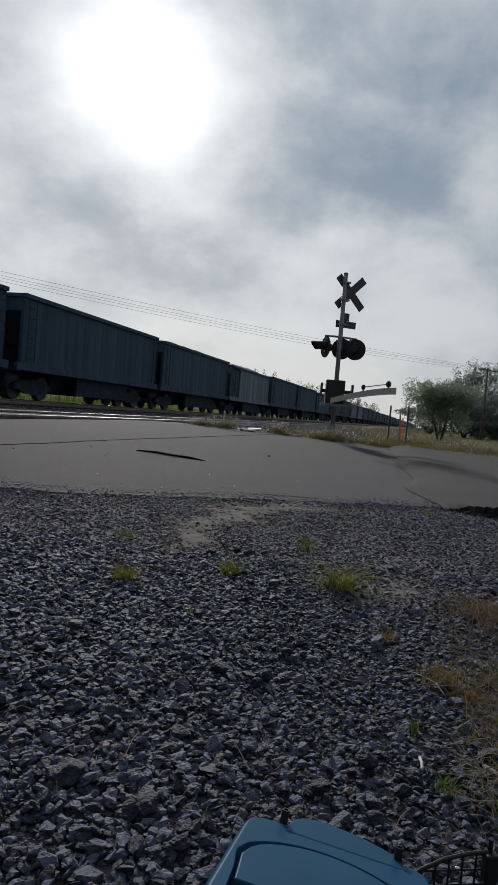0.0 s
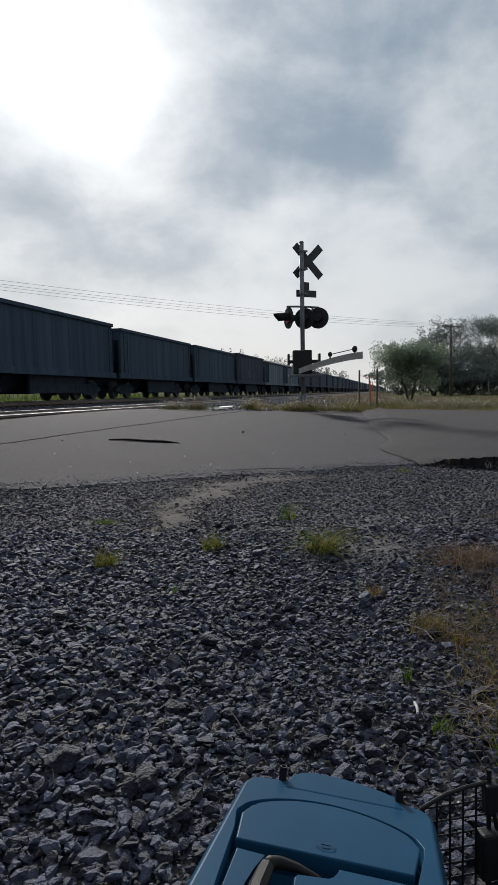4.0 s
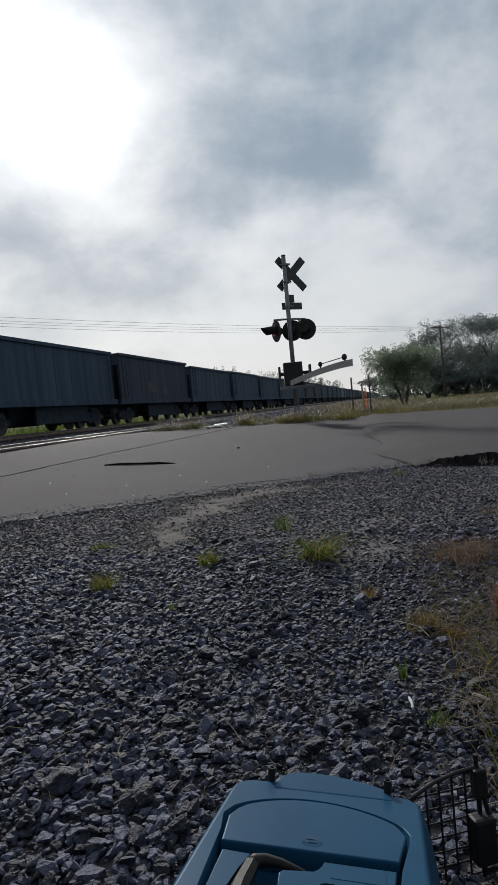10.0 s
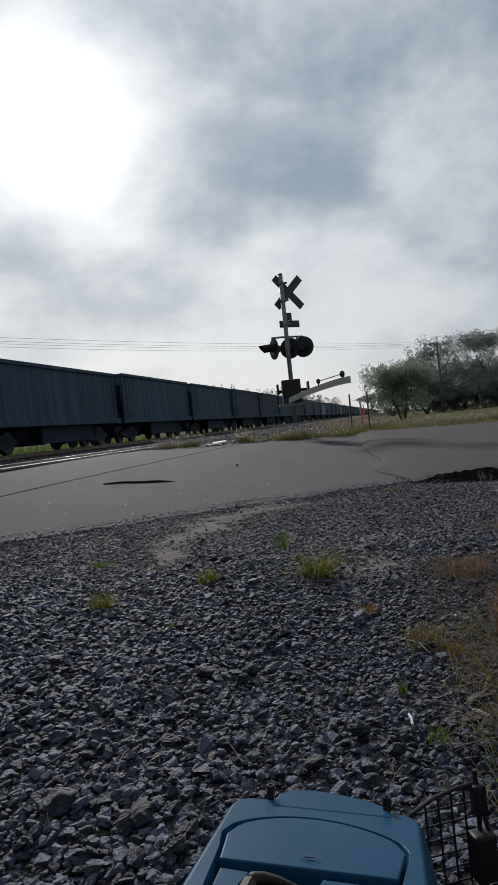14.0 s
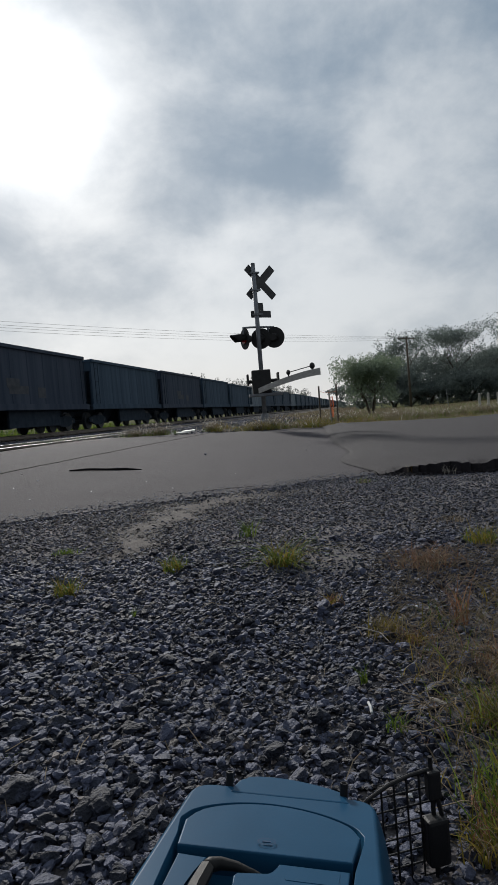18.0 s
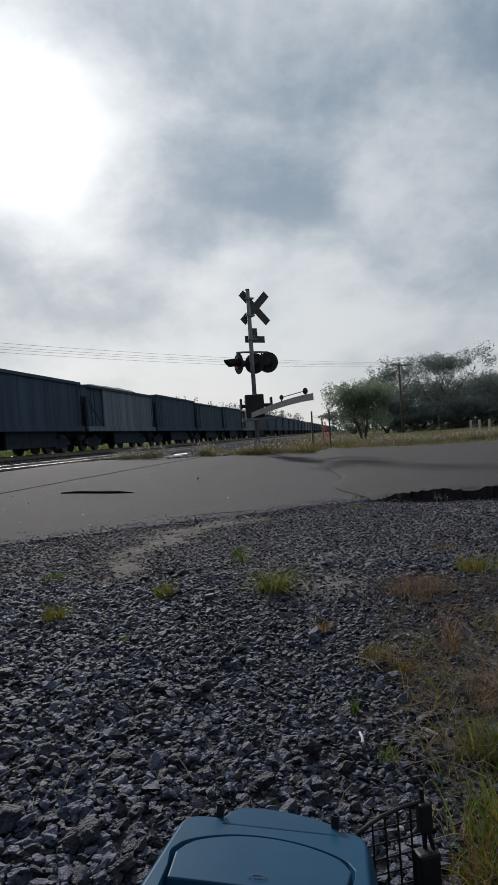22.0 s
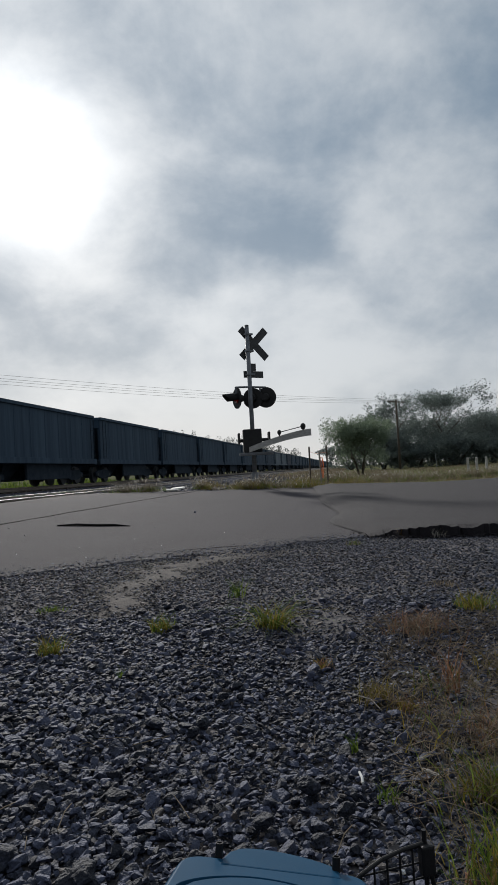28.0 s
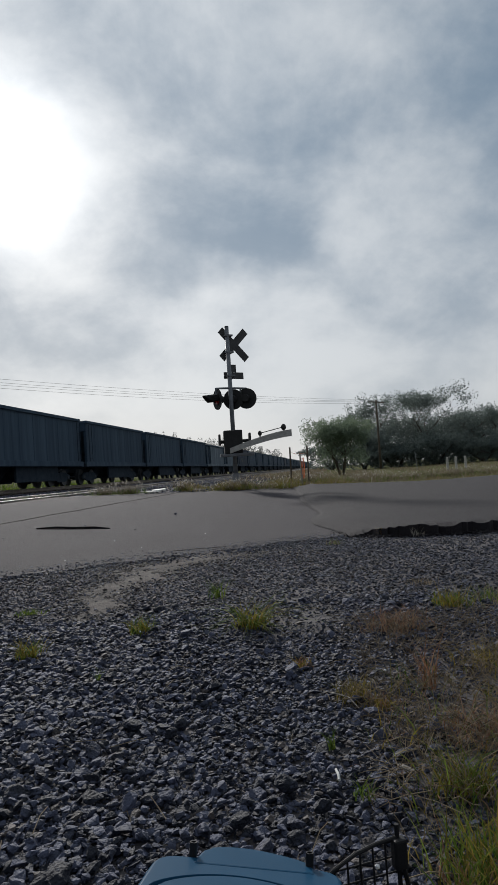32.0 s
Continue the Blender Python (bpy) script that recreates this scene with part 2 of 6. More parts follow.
M_SIGNBACK = material("dull_sign_back", (0.035, 0.037, 0.04), (0.07, 0.072, 0.076), 5, 0.65)
M_SIGNALBLACK = material("matt_black_paint", (0.008, 0.008, 0.009), (0.018, 0.018, 0.019), 10, 0.7)
M_LENS = material("red_signal_lens", (0.28, 0.012, 0.01), (0.40, 0.02, 0.016), 15, 0.25)
M_WHITE = material("weathered_white_paint", (0.55, 0.55, 0.53), (0.8, 0.8, 0.78), 6, 0.6)
M_GATEWOOD = material("grey_weathered_gate", (0.30, 0.29, 0.28), (0.50, 0.49, 0.47), 5, 0.7, stretch=(1, 6, 6))
M_POLE = material("weathered_pole_wood", (0.045, 0.036, 0.03), (0.12, 0.10, 0.08), 3, 0.9, stretch=(6, 6, 0.6))
M_WIRE = material("dark_cable", (0.02, 0.02, 0.02), (0.035, 0.035, 0.035), 3, 0.7)
M_BARK = material("bark", (0.035, 0.028, 0.022), (0.10, 0.085, 0.07), 5, 0.95, bump=0.8, stretch=(3, 3, 0.7))
# aerial haze is mixed into this leaf colour: paler and bluer than the foliage
M_LEAF = material("hazed_oak_leaves", (0.090, 0.114, 0.114), (0.180, 0.212, 0.192), 0.3, 0.95, bump=0, island=0.16, translucent=0.52, spec=0.0)
M_LEAF_LIGHT = material("bush_leaves", (0.11, 0.145, 0.11), (0.215, 0.265, 0.18), 0.8, 0.95, bump=0, island=0.18, translucent=0.52, spec=0.0)
# leaf colour greyed and lightened to put haze on the far trees
M_LEAF_FAR = material("hazed_far_leaves", (0.13, 0.14, 0.135), (0.24, 0.25, 0.23), 0.8, 0.9, bump=0, island=0.4, translucent=0.3, spec=0.1)
M_GRASS = material("green_grass", (0.052, 0.098, 0.016), (0.165, 0.215, 0.042), 6, 0.85, bump=0, island=0.5, translucent=0.4, spec=0.08)
M_GRASS_YELLOW = material("yellow_grass", (0.11, 0.098, 0.022), (0.28, 0.215, 0.05), 6, 0.85, bump=0, island=0.5, translucent=0.4, spec=0.08)
M_GRASS_DRY = material("dry_grass", (0.12, 0.097, 0.069), (0.29, 0.235, 0.17), 6, 0.9, bump=0, island=0.5, translucent=0.3, spec=0.08)
M_GRASS_RUST = material("rusty_dry_weeds", (0.16, 0.083, 0.048), (0.33, 0.19, 0.125), 6, 0.85, bump=0, island=0.5, translucent=0.35, spec=0.08)
M_SEED = material("pale_seed_heads", (0.32, 0.29, 0.25), (0.56, 0.52, 0.46), 6, 0.8, bump=0, island=0.4, translucent=0.3)
M_DEADWOOD = material("dead_wood", (0.15, 0.135, 0.115), (0.34, 0.315, 0.28), 30, 0.85, stretch=(1, 5, 5))
M_ORANGE = material("orange_flagging", (0.45, 0.10, 0.04), (0.6, 0.17, 0.07), 8, 0.7, bump=0, translucent=0.3)
# dark car paint lifted and blued to carry the haze over the train
M_CAR_DARK = material("hazed_blue_black_car_paint", (0.024, 0.044, 0.072), (0.060, 0.096, 0.140), 0.9, 0.75, spec=0.12, bump=0.2, bump_scale=8, per_object=0.05, stretch=(1, 3.2, 0.16))
# brown paint pushed to blue for the same haze
M_CAR_BROWN_HAZED = material("hazed_brown_car_paint", (0.022, 0.036, 0.062), (0.062, 0.077, 0.108), 0.9, 0.75, spec=0.12, bump=0.2, bump_scale=8, per_object=0.05, stretch=(1, 3.2, 0.16))
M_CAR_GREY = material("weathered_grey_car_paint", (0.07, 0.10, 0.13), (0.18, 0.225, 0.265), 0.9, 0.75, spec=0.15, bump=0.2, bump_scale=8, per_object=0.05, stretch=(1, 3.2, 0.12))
# grime colour lifted and blued for the haze as well
M_UNDER = material("grimy_hazed_underframe", (0.016, 0.026, 0.040), (0.040, 0.054, 0.072), 3, 0.9, spec=0.12)
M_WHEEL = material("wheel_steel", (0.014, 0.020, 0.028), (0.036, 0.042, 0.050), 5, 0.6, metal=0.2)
M_LOAD = material("crushed_rock_load", (0.02, 0.022, 0.026), (0.065, 0.066, 0.072), 3, 0.95, bump=1.0, bump_scale=9, fine=0.6)
M_FADED = material("faded_white_lettering", (0.028, 0.036, 0.048), (0.070, 0.075, 0.085), 4, 0.85)
M_FADED_BLUE = material("faded_blue_graffiti", (0.010, 0.028, 0.085), (0.022, 0.055, 0.15), 4, 0.8)


# ---- small mesh tools ----
def mesh_of(bm, name):
    me = bpy.data.meshes.new(name)
    bm.to_mesh(me)
    bm.free()
    return me


def part(name, bm, mat, parent=None, label="", smooth=False):
    me = bm if isinstance(bm, bpy.types.Mesh) else mesh_of(bm, name)
    if mat and not me.materials:
        me.materials.append(mat)
    if smooth:
        me.polygons.foreach_set("use_smooth", [True] * len(me.polygons))
    ob = new(name, me)
    if parent is not None:
        ob.parent = parent
    if label:
        tagged(ob, label)
    return ob


def base(name, m, label, category, group="", kind=""):
    ob = new(name)
    ob.empty_display_size = 0.1
    ob.matrix_basis = m
    return tagged(ob, label, category, group, kind)


def box(bm, x0, x1, y0, y1, z0, z1, bevel=0.0, m=None):
    r = bmesh.ops.create_cube(bm, size=1)
    vs = r["verts"]
    for v in vs:
        v.co = Vector(((x0 + x1) / 2 + v.co.x * (x1 - x0), (y0 + y1) / 2 + v.co.y * (y1 - y0), (z0 + z1) / 2 + v.co.z * (z1 - z0)))
    if bevel:
        es = list({e for v in vs for e in v.link_edges})
        r2 = bmesh.ops.bevel(bm, geom=es, offset=bevel, segments=2, affect="EDGES", profile=0.6)
        vs = list({v for f in r2["faces"] for v in f.verts} | {v for v in vs if v.is_valid})
    if m is not None:
        bmesh.ops.transform(bm, matrix=m, verts=[v for v in vs if v.is_valid])
    return vs


def tube(bm, a, b, r0, r1=None, seg=12, caps=True):
    a, b = Vector(a), Vector(b)
    r1 = r0 if r1 is None else r1
    q = (b - a).to_track_quat("Z", "Y").to_matrix().to_4x4()
    m = Matrix.Translation((a + b) / 2) @ q
    bmesh.ops.create_cone(bm, cap_ends=caps, segments=seg, radius1=r0, radius2=r1, depth=(b - a).length, matrix=m)


def path_tube(bm, pts, r, seg=8):
    """A round bar along a line of points, with mitred bends."""
    pts = [Vector(p) for p in pts]
    rings = []
    side = None
    for i, p in enumerate(pts):
        d = (pts[min(i + 1, len(pts) - 1)] - pts[max(i - 1, 0)]).normalized()
        if side is None:
            side = d.orthogonal().normalized()
        side = (side - d * side.dot(d)).normalized()
        up = d.cross(side)
        rr = r[i] if isinstance(r, (list, tuple)) else r
        rings.append([bm.verts.new(p + (side * math.cos(k * 2 * math.pi / seg) + up * math.sin(k * 2 * math.pi / seg)) * rr) for k in range(seg)])
    for r0, r1 in zip(rings, rings[1:]):
        for k in range(seg):
            bm.faces.new((r0[k], r0[(k + 1) % seg], r1[(k + 1) % seg], r1[k]))
    bm.faces.new(rings[0][::-1])
    bm.faces.new(rings[-1])


def prism(bm, outline, z0, z1, bevel=0.0):
    """An upright block over an outline of (x, y)."""
    lo = [bm.verts.new((x, y, z0)) for x, y in outline]
    hi = [bm.verts.new((x, y, z1)) for x, y in outline]
    n = len(outline)
    bm.faces.new(lo[::-1])
    top = bm.faces.new(hi)
    for i in range(n):
        bm.faces.new((lo[i], lo[(i + 1) % n], hi[(i + 1) % n], hi[i]))
    if bevel:
        bmesh.ops.bevel(bm, geom=list(top.edges), offset=bevel, segments=3, affect="EDGES", profile=0.5)


def lerp_line(line, n):
    """n points at even steps along a line of (x, y)."""
    p = np.array(line, float)
    d = np.concatenate([[0], np.cumsum(np.hypot(*np.diff(p, axis=0).T))])
    t = np.linspace(0, d[-1], n)
    return np.stack([np.interp(t, d, p[:, 0]), np.interp(t, d, p[:, 1])], 1)


# ---- the lie of the land ----
BEAR = radians(11.8)
ALONG = Vector((math.sin(BEAR), math.cos(BEAR), 0))
ACROSS = Vector((-math.cos(BEAR), math.sin(BEAR), 0))
ORIGIN = Vector((0, -0.46, 0))


def track_point(across, along, z=0.0):
    return ORIGIN + ACROSS * across + ALONG * along + Vector((0, 0, z))


def height(x, y):
    x, y = np.asarray(x, float), np.asarray(y, float)
    s = -math.cos(BEAR) * x + math.sin(BEAR) * (y + 0.46)
    v = s + 0.28 * np.clip(y, 0, 22)
    t = np.clip((v - 2) / 9, 0, 1)
    z = 0.5 * t * t * (3 - 2 * t)
    f = np.clip((s - 18.5) / 2.5, 0, 1)
    g = np.clip((s - 23) / 9, 0, 1)
    return z - 0.3 * f * f * (3 - 2 * f) + 1.9 * g * g * (3 - 2 * g)


def yard_edge(x):
    return np.interp(x, [p[0] for p in NEAR_EDGE], [p[1] for p in NEAR_EDGE])


def ripple(x, y):
    """Small humps of the yard, dying out towards the road."""
    f = np.clip((yard_edge(x) - y) / 1.2, 0, 1) * np.clip((8 - np.abs(x)) / 2, 0, 1)
    return f * (0.012 * np.sin(2.1 * x + 0.7) * np.sin(1.7 * y + 2.0) + 0.008 * np.sin(5.3 * x + 2 * y + 1.1))


NEAR_EDGE = [(-30, -1), (-12, 2.2), (-5, 3.8), (-1.85, 5.02), (-1.0, 5.68), (-0.64, 6.0), (-0.22, 6.25), (0.38, 6.5), (1.1, 7.03), (1.73, 7.18), (2.2, 6.78), (3.0, 6.55), (4.0, 6.65), (6, 7.45), (12, 10.8), (40, 26.1)]
FAR_EDGE = [(-40, 24.6), (-16, 19.7), (-7, 16.9), (-2.4, 15.9), (-1.23, 15.95), (-0.5, 16.5), (0.72, 17.25), (2.9, 18.9), (5.5, 20.6), (10, 22.2), (16, 24), (24, 29.5), (48, 46)]


def h1(x, y):
    return float(height(x, y))


def grid_mesh(name, xs, ys, zfun):
    X, Y = np.meshgrid(xs, ys)
    Z = zfun(X, Y)
    n, k = len(xs), len(ys)
    verts = np.stack([X.ravel(), Y.ravel(), Z.ravel()], 1)
    i = np.arange(n * k).reshape(k, n)
    faces = np.stack([i[:-1, :-1].ravel(), i[:-1, 1:].ravel(), i[1:, 1:].ravel(), i[1:, :-1].ravel()], 1)
    me = bpy.data.meshes.new(name)
    me.from_pydata(verts.tolist(), [], faces.tolist())
    me.polygons.foreach_set("use_smooth", [True] * len(me.polygons))
    return me


def ground():
    def spaced(near, far, k):
        a = np.linspace(0, 1, k)
        return near * a + (far - near) * a ** 5
    xs = np.concatenate([-spaced(40, 2500, 240)[:0:-1], spaced(14, 2500, 120)])
    ys = np.concatenate([-spaced(6, 800, 40)[:0:-1], spaced(30, 4000, 200)])
    def z(X, Y):
        return height(X, Y) + ripple(X, Y) - 0.012
    me = grid_mesh("ground", xs, ys, z)
    # field grass away from the yard, bare gravelly dirt in it
    me.materials.append(M_DIRT)
    me.materials.append(M_FIELD)
    c = np.empty(len(me.polygons) * 3)
    me.polygons.foreach_get("center", c)
    c = c.reshape(-1, 3)
    s = -math.cos(BEAR) * c[:, 0] + math.sin(BEAR) * (c[:, 1] + 0.46)
    wild = ((s > 18) | (c[:, 1] > 21 + 0.5 * np.maximum(c[:, 0], 0)) & (s < 5) | (np.abs(c[:, 0]) > 45) | (c[:, 1] < -12))
    me.polygons.foreach_set("material_index", wild.astype(int).tolist())
    return tagged(new("ground", me), "dirt yard and grass field beside the railway", "ground", kind="structure")


ground()


def slab(name, near, far, cols, rows, lift, thick, mat, label, seed, ragged, taper=0.0):
    """A paved sheet between two edges, with a real thickness at its rim."""
    rng = np.random.default_rng(seed)
    a, b = lerp_line(near, cols), lerp_line(far, cols)
    jit = np.convolve(rng.normal(0, 1, cols + 8), np.ones(3) / 3, "same")[4:-4] * ragged
    a[:, 1] += jit
    b[:, 1] += np.convolve(rng.normal(0, 1, cols + 8), np.ones(3) / 3, "same")[4:-4] * ragged
    w = np.linspace(0, 1, rows)[:, None, None]
    P = a[None] * (1 - w) + b[None] * w
    if taper:
        # the broken seam where the newer layer ends
        jag = np.convolve(rng.normal(0, 0.32, rows + 26), np.hanning(29)[1:-1] / 14, "valid")
        jag = jag - jag[0]
        P[:, :4, 0] += jag[:, None] * np.array([1, 0.8, 0.5, 0.2])[None]
    Z = height(P[..., 0], P[..., 1]) + (lift if not taper else 0.014 + (lift - 0.014) * np.clip((P[..., 0] - P[:, :1, 0] - 0.05) / taper, 0, 1) ** 0.6)
    if taper:
        crumble = np.abs(np.convolve(rng.normal(0, 1, cols + 8), np.ones(5) / 5, "same")[4:-4])
        Z[0] -= 0.055 * crumble
        Z[1] -= 0.012 * crumble
    top = np.concatenate([P, Z[..., None]], 2).reshape(-1, 3)
    rim = np.concatenate([np.stack([a[:, 0], a[:, 1], Z[0] - thick], 1), np.stack([b[:, 0], b[:, 1], Z[-1] - thick], 1)])
    i = np.arange(rows * cols).reshape(rows, cols)
    faces = np.stack([i[:-1, :-1].ravel(), i[:-1, 1:].ravel(), i[1:, 1:].ravel(), i[1:, :-1].ravel()], 1).tolist()
    o = rows * cols
    for k in range(cols - 1):
        faces.append((o + k, o + k + 1, i[0, k + 1], i[0, k]))
        faces.append((i[-1, k], i[-1, k + 1], o + cols + k + 1, o + cols + k))
    me = bpy.data.meshes.new(name)
    me.from_pydata(np.concatenate([top, rim]).tolist(), [], [tuple(int(q) for q in f) for f in faces])
    me.materials.append(mat)
    return tagged(new(name, me), label, "road", kind="structure")


slab("road", NEAR_EDGE, FAR_EDGE, 1100, 40, 0.004, 0.03, M_ASPHALT, "worn grey asphalt road rising to the railway crossing", 3, 0.07)
slab("road_junction", [(1.75, 7.16), (2.2, 6.76), (3.0, 6.53), (4.0, 6.63), (6, 7.43), (12, 10.78), (40, 26.0)], [(3.0, 18.8), (5.5, 20.5), (10, 22.1), (16, 23.9), (24, 29.4), (48, 45.9)],
     900, 90, 0.125, 0.16, M_ASPHALT_DARK, "darker newer asphalt with a raised broken edge", 4, 0.10, 0.55)


# ---- railway tracks ----
def rail_profile_mesh(length):
    """A rail along +y with foot, web and head."""
    prof = [(-0.07, 0), (0.07, 0), (0.07, 0.012), (0.012, 0.03), (0.009, 0.11), (0.036, 0.125), (0.036, 0.155), (0.028, 0.165), (-0.028, 0.165), (-0.036, 0.155), (-0.036, 0.125), (-0.009, 0.11), (-0.012, 0.03), (-0.07, 0.012)]
    bm = bmesh.new()
    a = [bm.verts.new((x, 0, z)) for x, z in prof]
    b = [bm.verts.new((x, length, z)) for x, z in prof]
    n = len(prof)
    for k in range(n):
        f = bm.faces.new((a[k], b[k], b[(k + 1) % n], a[(k + 1) % n]))
        f.material_index = 1 if k in (7,) else 0
    bm.faces.new(a)
    bm.faces.new(b[::-1])
    me = mesh_of(bm, "rail")
    me.materials.append(M_RAIL)
    me.materials.append(M_RAILTOP)
    return me


RAIL_MESH = rail_profile_mesh(940)


def track(mid, z_near, z_far, label, bed):
    turn = -math.degrees(BEAR)
    p = track_point(mid, -40)
    thing = base("railway_track", pose(p.x, p.y, 0, 0, 0, turn), label, "railway track", kind="structure")
    # local x runs to the right of the line, so the far rail is at minus x
    for dx, z in ((0.7525, z_near), (-0.7525, z_far)):
        r = part("rail", RAIL_MESH, None, thing)
        r.location = (dx, 0, z - 0.165)
    bm = bmesh.new()
    rng = random.Random(mid)
    for k in range(520):
        y = 0.3 + k * 0.55
        box(bm, -1.28 + rng.uniform(-0.04, 0.04), 1.28 + rng.uniform(-0.04, 0.04), y, y + 0.22, z_near - 0.34, z_near - 0.172)
    tagged(part("sleepers", bm, M_TIE, thing, "dark creosoted wooden sleepers"), kind="stuff")
    if bed:
        bm = bmesh.new()
        prof = [(-2.6, z_near - 0.75), (-1.6, z_near - 0.22), (1.6, z_near - 0.22), (2.6, z_near - 0.75)]
        a = [bm.verts.new((x, 0, z)) for x, z in prof]
        b = [bm.verts.new((x, 940, z)) for x, z in prof]
        for k in range(3):
            bm.faces.new((a[k], a[k + 1], b[k + 1], b[k]))
        part("ballast_bed", bm, M_BALLAST, thing)
    return thing


track(7.48, 0.545, 0.555, "empty railway track with shiny rails set in the crossing", False)
track(15.1, 0.70, 0.70, "railway track on a stone ballast bed under the train", True)


# ---- the goods train ----
CAR_PITCH = 12.5
TRAIN_ACROSS, RAIL_Z = 15.1, 0.70


def bogie_mesh():
    bm = bmesh.new()
    for sx in (-1, 1):
        # cast side frame: arched bar with a spring window
        x0, x1 = sx * 0.98 - 0.06, sx * 0.98 + 0.06
        pts = [(-1.15, 0.36), (-1.15, 0.56), (-0.55, 0.72), (0.55, 0.72), (1.15, 0.56), (1.15, 0.36), (0.85, 0.36), (0.42, 0.22), (-0.42, 0.22), (-0.85, 0.36)]
        a = [bm.verts.new((x0, y, z)) for y, z in pts]
        b = [bm.verts.new((x1, y, z)) for y, z in pts]
        bm.faces.new(a)
        bm.faces.new(b[::-1])
        for k in range(len(pts)):
            bm.faces.new((a[k], b[k], b[(k + 1) % len(pts)], a[(k + 1) % len(pts)]))
    box(bm, -1.05, 1.05, -0.2, 0.2, 0.42, 0.75)
    return mesh_of(bm, "bogie")


def wheelset_mesh():
    bm = bmesh.new()
    for sx in (-1, 1):
        tube(bm, (sx * 0.70, 0, 0), (sx * 0.83, 0, 0), 0.455, 0.44, 24)
        tube(bm, (sx * 0.655, 0, 0), (sx * 0.70, 0, 0), 0.48, 0.48, 24)
    tube(bm, (-1.05, 0, 0), (1.05, 0, 0), 0.08, 0.08, 10)
    return mesh_of(bm, "wheelset")


BOGIE, WHEELSET = bogie_mesh(), wheelset_mesh()
for me_, mt_ in ((BOGIE, M_UNDER), (WHEELSET, M_WHEEL)):
    me_.materials.append(mt_)


def hopper_shell(top, half, wide, cut=0.0):
    """Open-topped tub with sloping ends, hollow, seen as plates with thickness."""
    bm = bmesh.new()
    prof = [(-half, top), (-half, top - 0.55), (-half + 2.1, 1.35), (half - 2.1, 1.35), (half, top - 0.55), (half, top)]
    for sx in (-1, 1):
        o, i = sx * wide, sx * (wide - 0.05)
        sheet = [(-half + cut, top), (-half + cut, 1.15), (half, 1.15), (half, top)]
        ns = len(sheet)
        a = [bm.verts.new((o, y, z)) for y, z in sheet]
        b = [bm.verts.new((i, y, z)) for y, z in sheet]
        bm.faces.new(a if sx < 0 else a[::-1])
        bm.faces.new(b[::-1] if sx < 0 else b)
        for k in range(ns):
            bm.faces.new((a[k], b[k], b[(k + 1) % ns], a[(k + 1) % ns]))
    w = wide - 0.05
    for k in (0, 1, 2, 3, 4):
        (y0, z0), (y1, z1) = prof[k], prof[k + 1]
        bm.faces.new([bm.verts.new(c) for c in ((-w, y0, z0), (w, y0, z0), (w, y1, z1), (-w, y1, z1))])
    bmesh.ops.recalc_face_normals(bm, faces=bm.faces)
    return mesh_of(bm, "tub")


def heap_mesh(top, half, wide, peak, humps, seed):
    """Loose stone heaped over the rim."""
    rng = random.Random(seed)
    cs = [(-half + (k + 0.5) * 2 * half / humps + rng.uniform(-0.5, 0.5), rng.uniform(0.7, 1.0)) for k in range(humps)]

    def z(X, Y):
        e = np.clip(1 - (np.abs(X) / wide) ** 2, 0, 1) * np.sqrt(np.clip((half - np.abs(Y)) / 2.2, 0, 1))
        h = sum(a * np.exp(-((Y - c) / (1.3 * half / humps)) ** 2) for c, a in cs)
        n = 0.02 * np.sin(5 * X + 3 * Y) + 0.015 * np.sin(9 * Y - 4 * X)
        return top - 0.12 + peak * np.clip(h, 0, 1.1) * e ** 0.7 + n * e
    return grid_mesh("load", np.linspace(-wide, wide, 13), np.linspace(-half, half, 60), z)


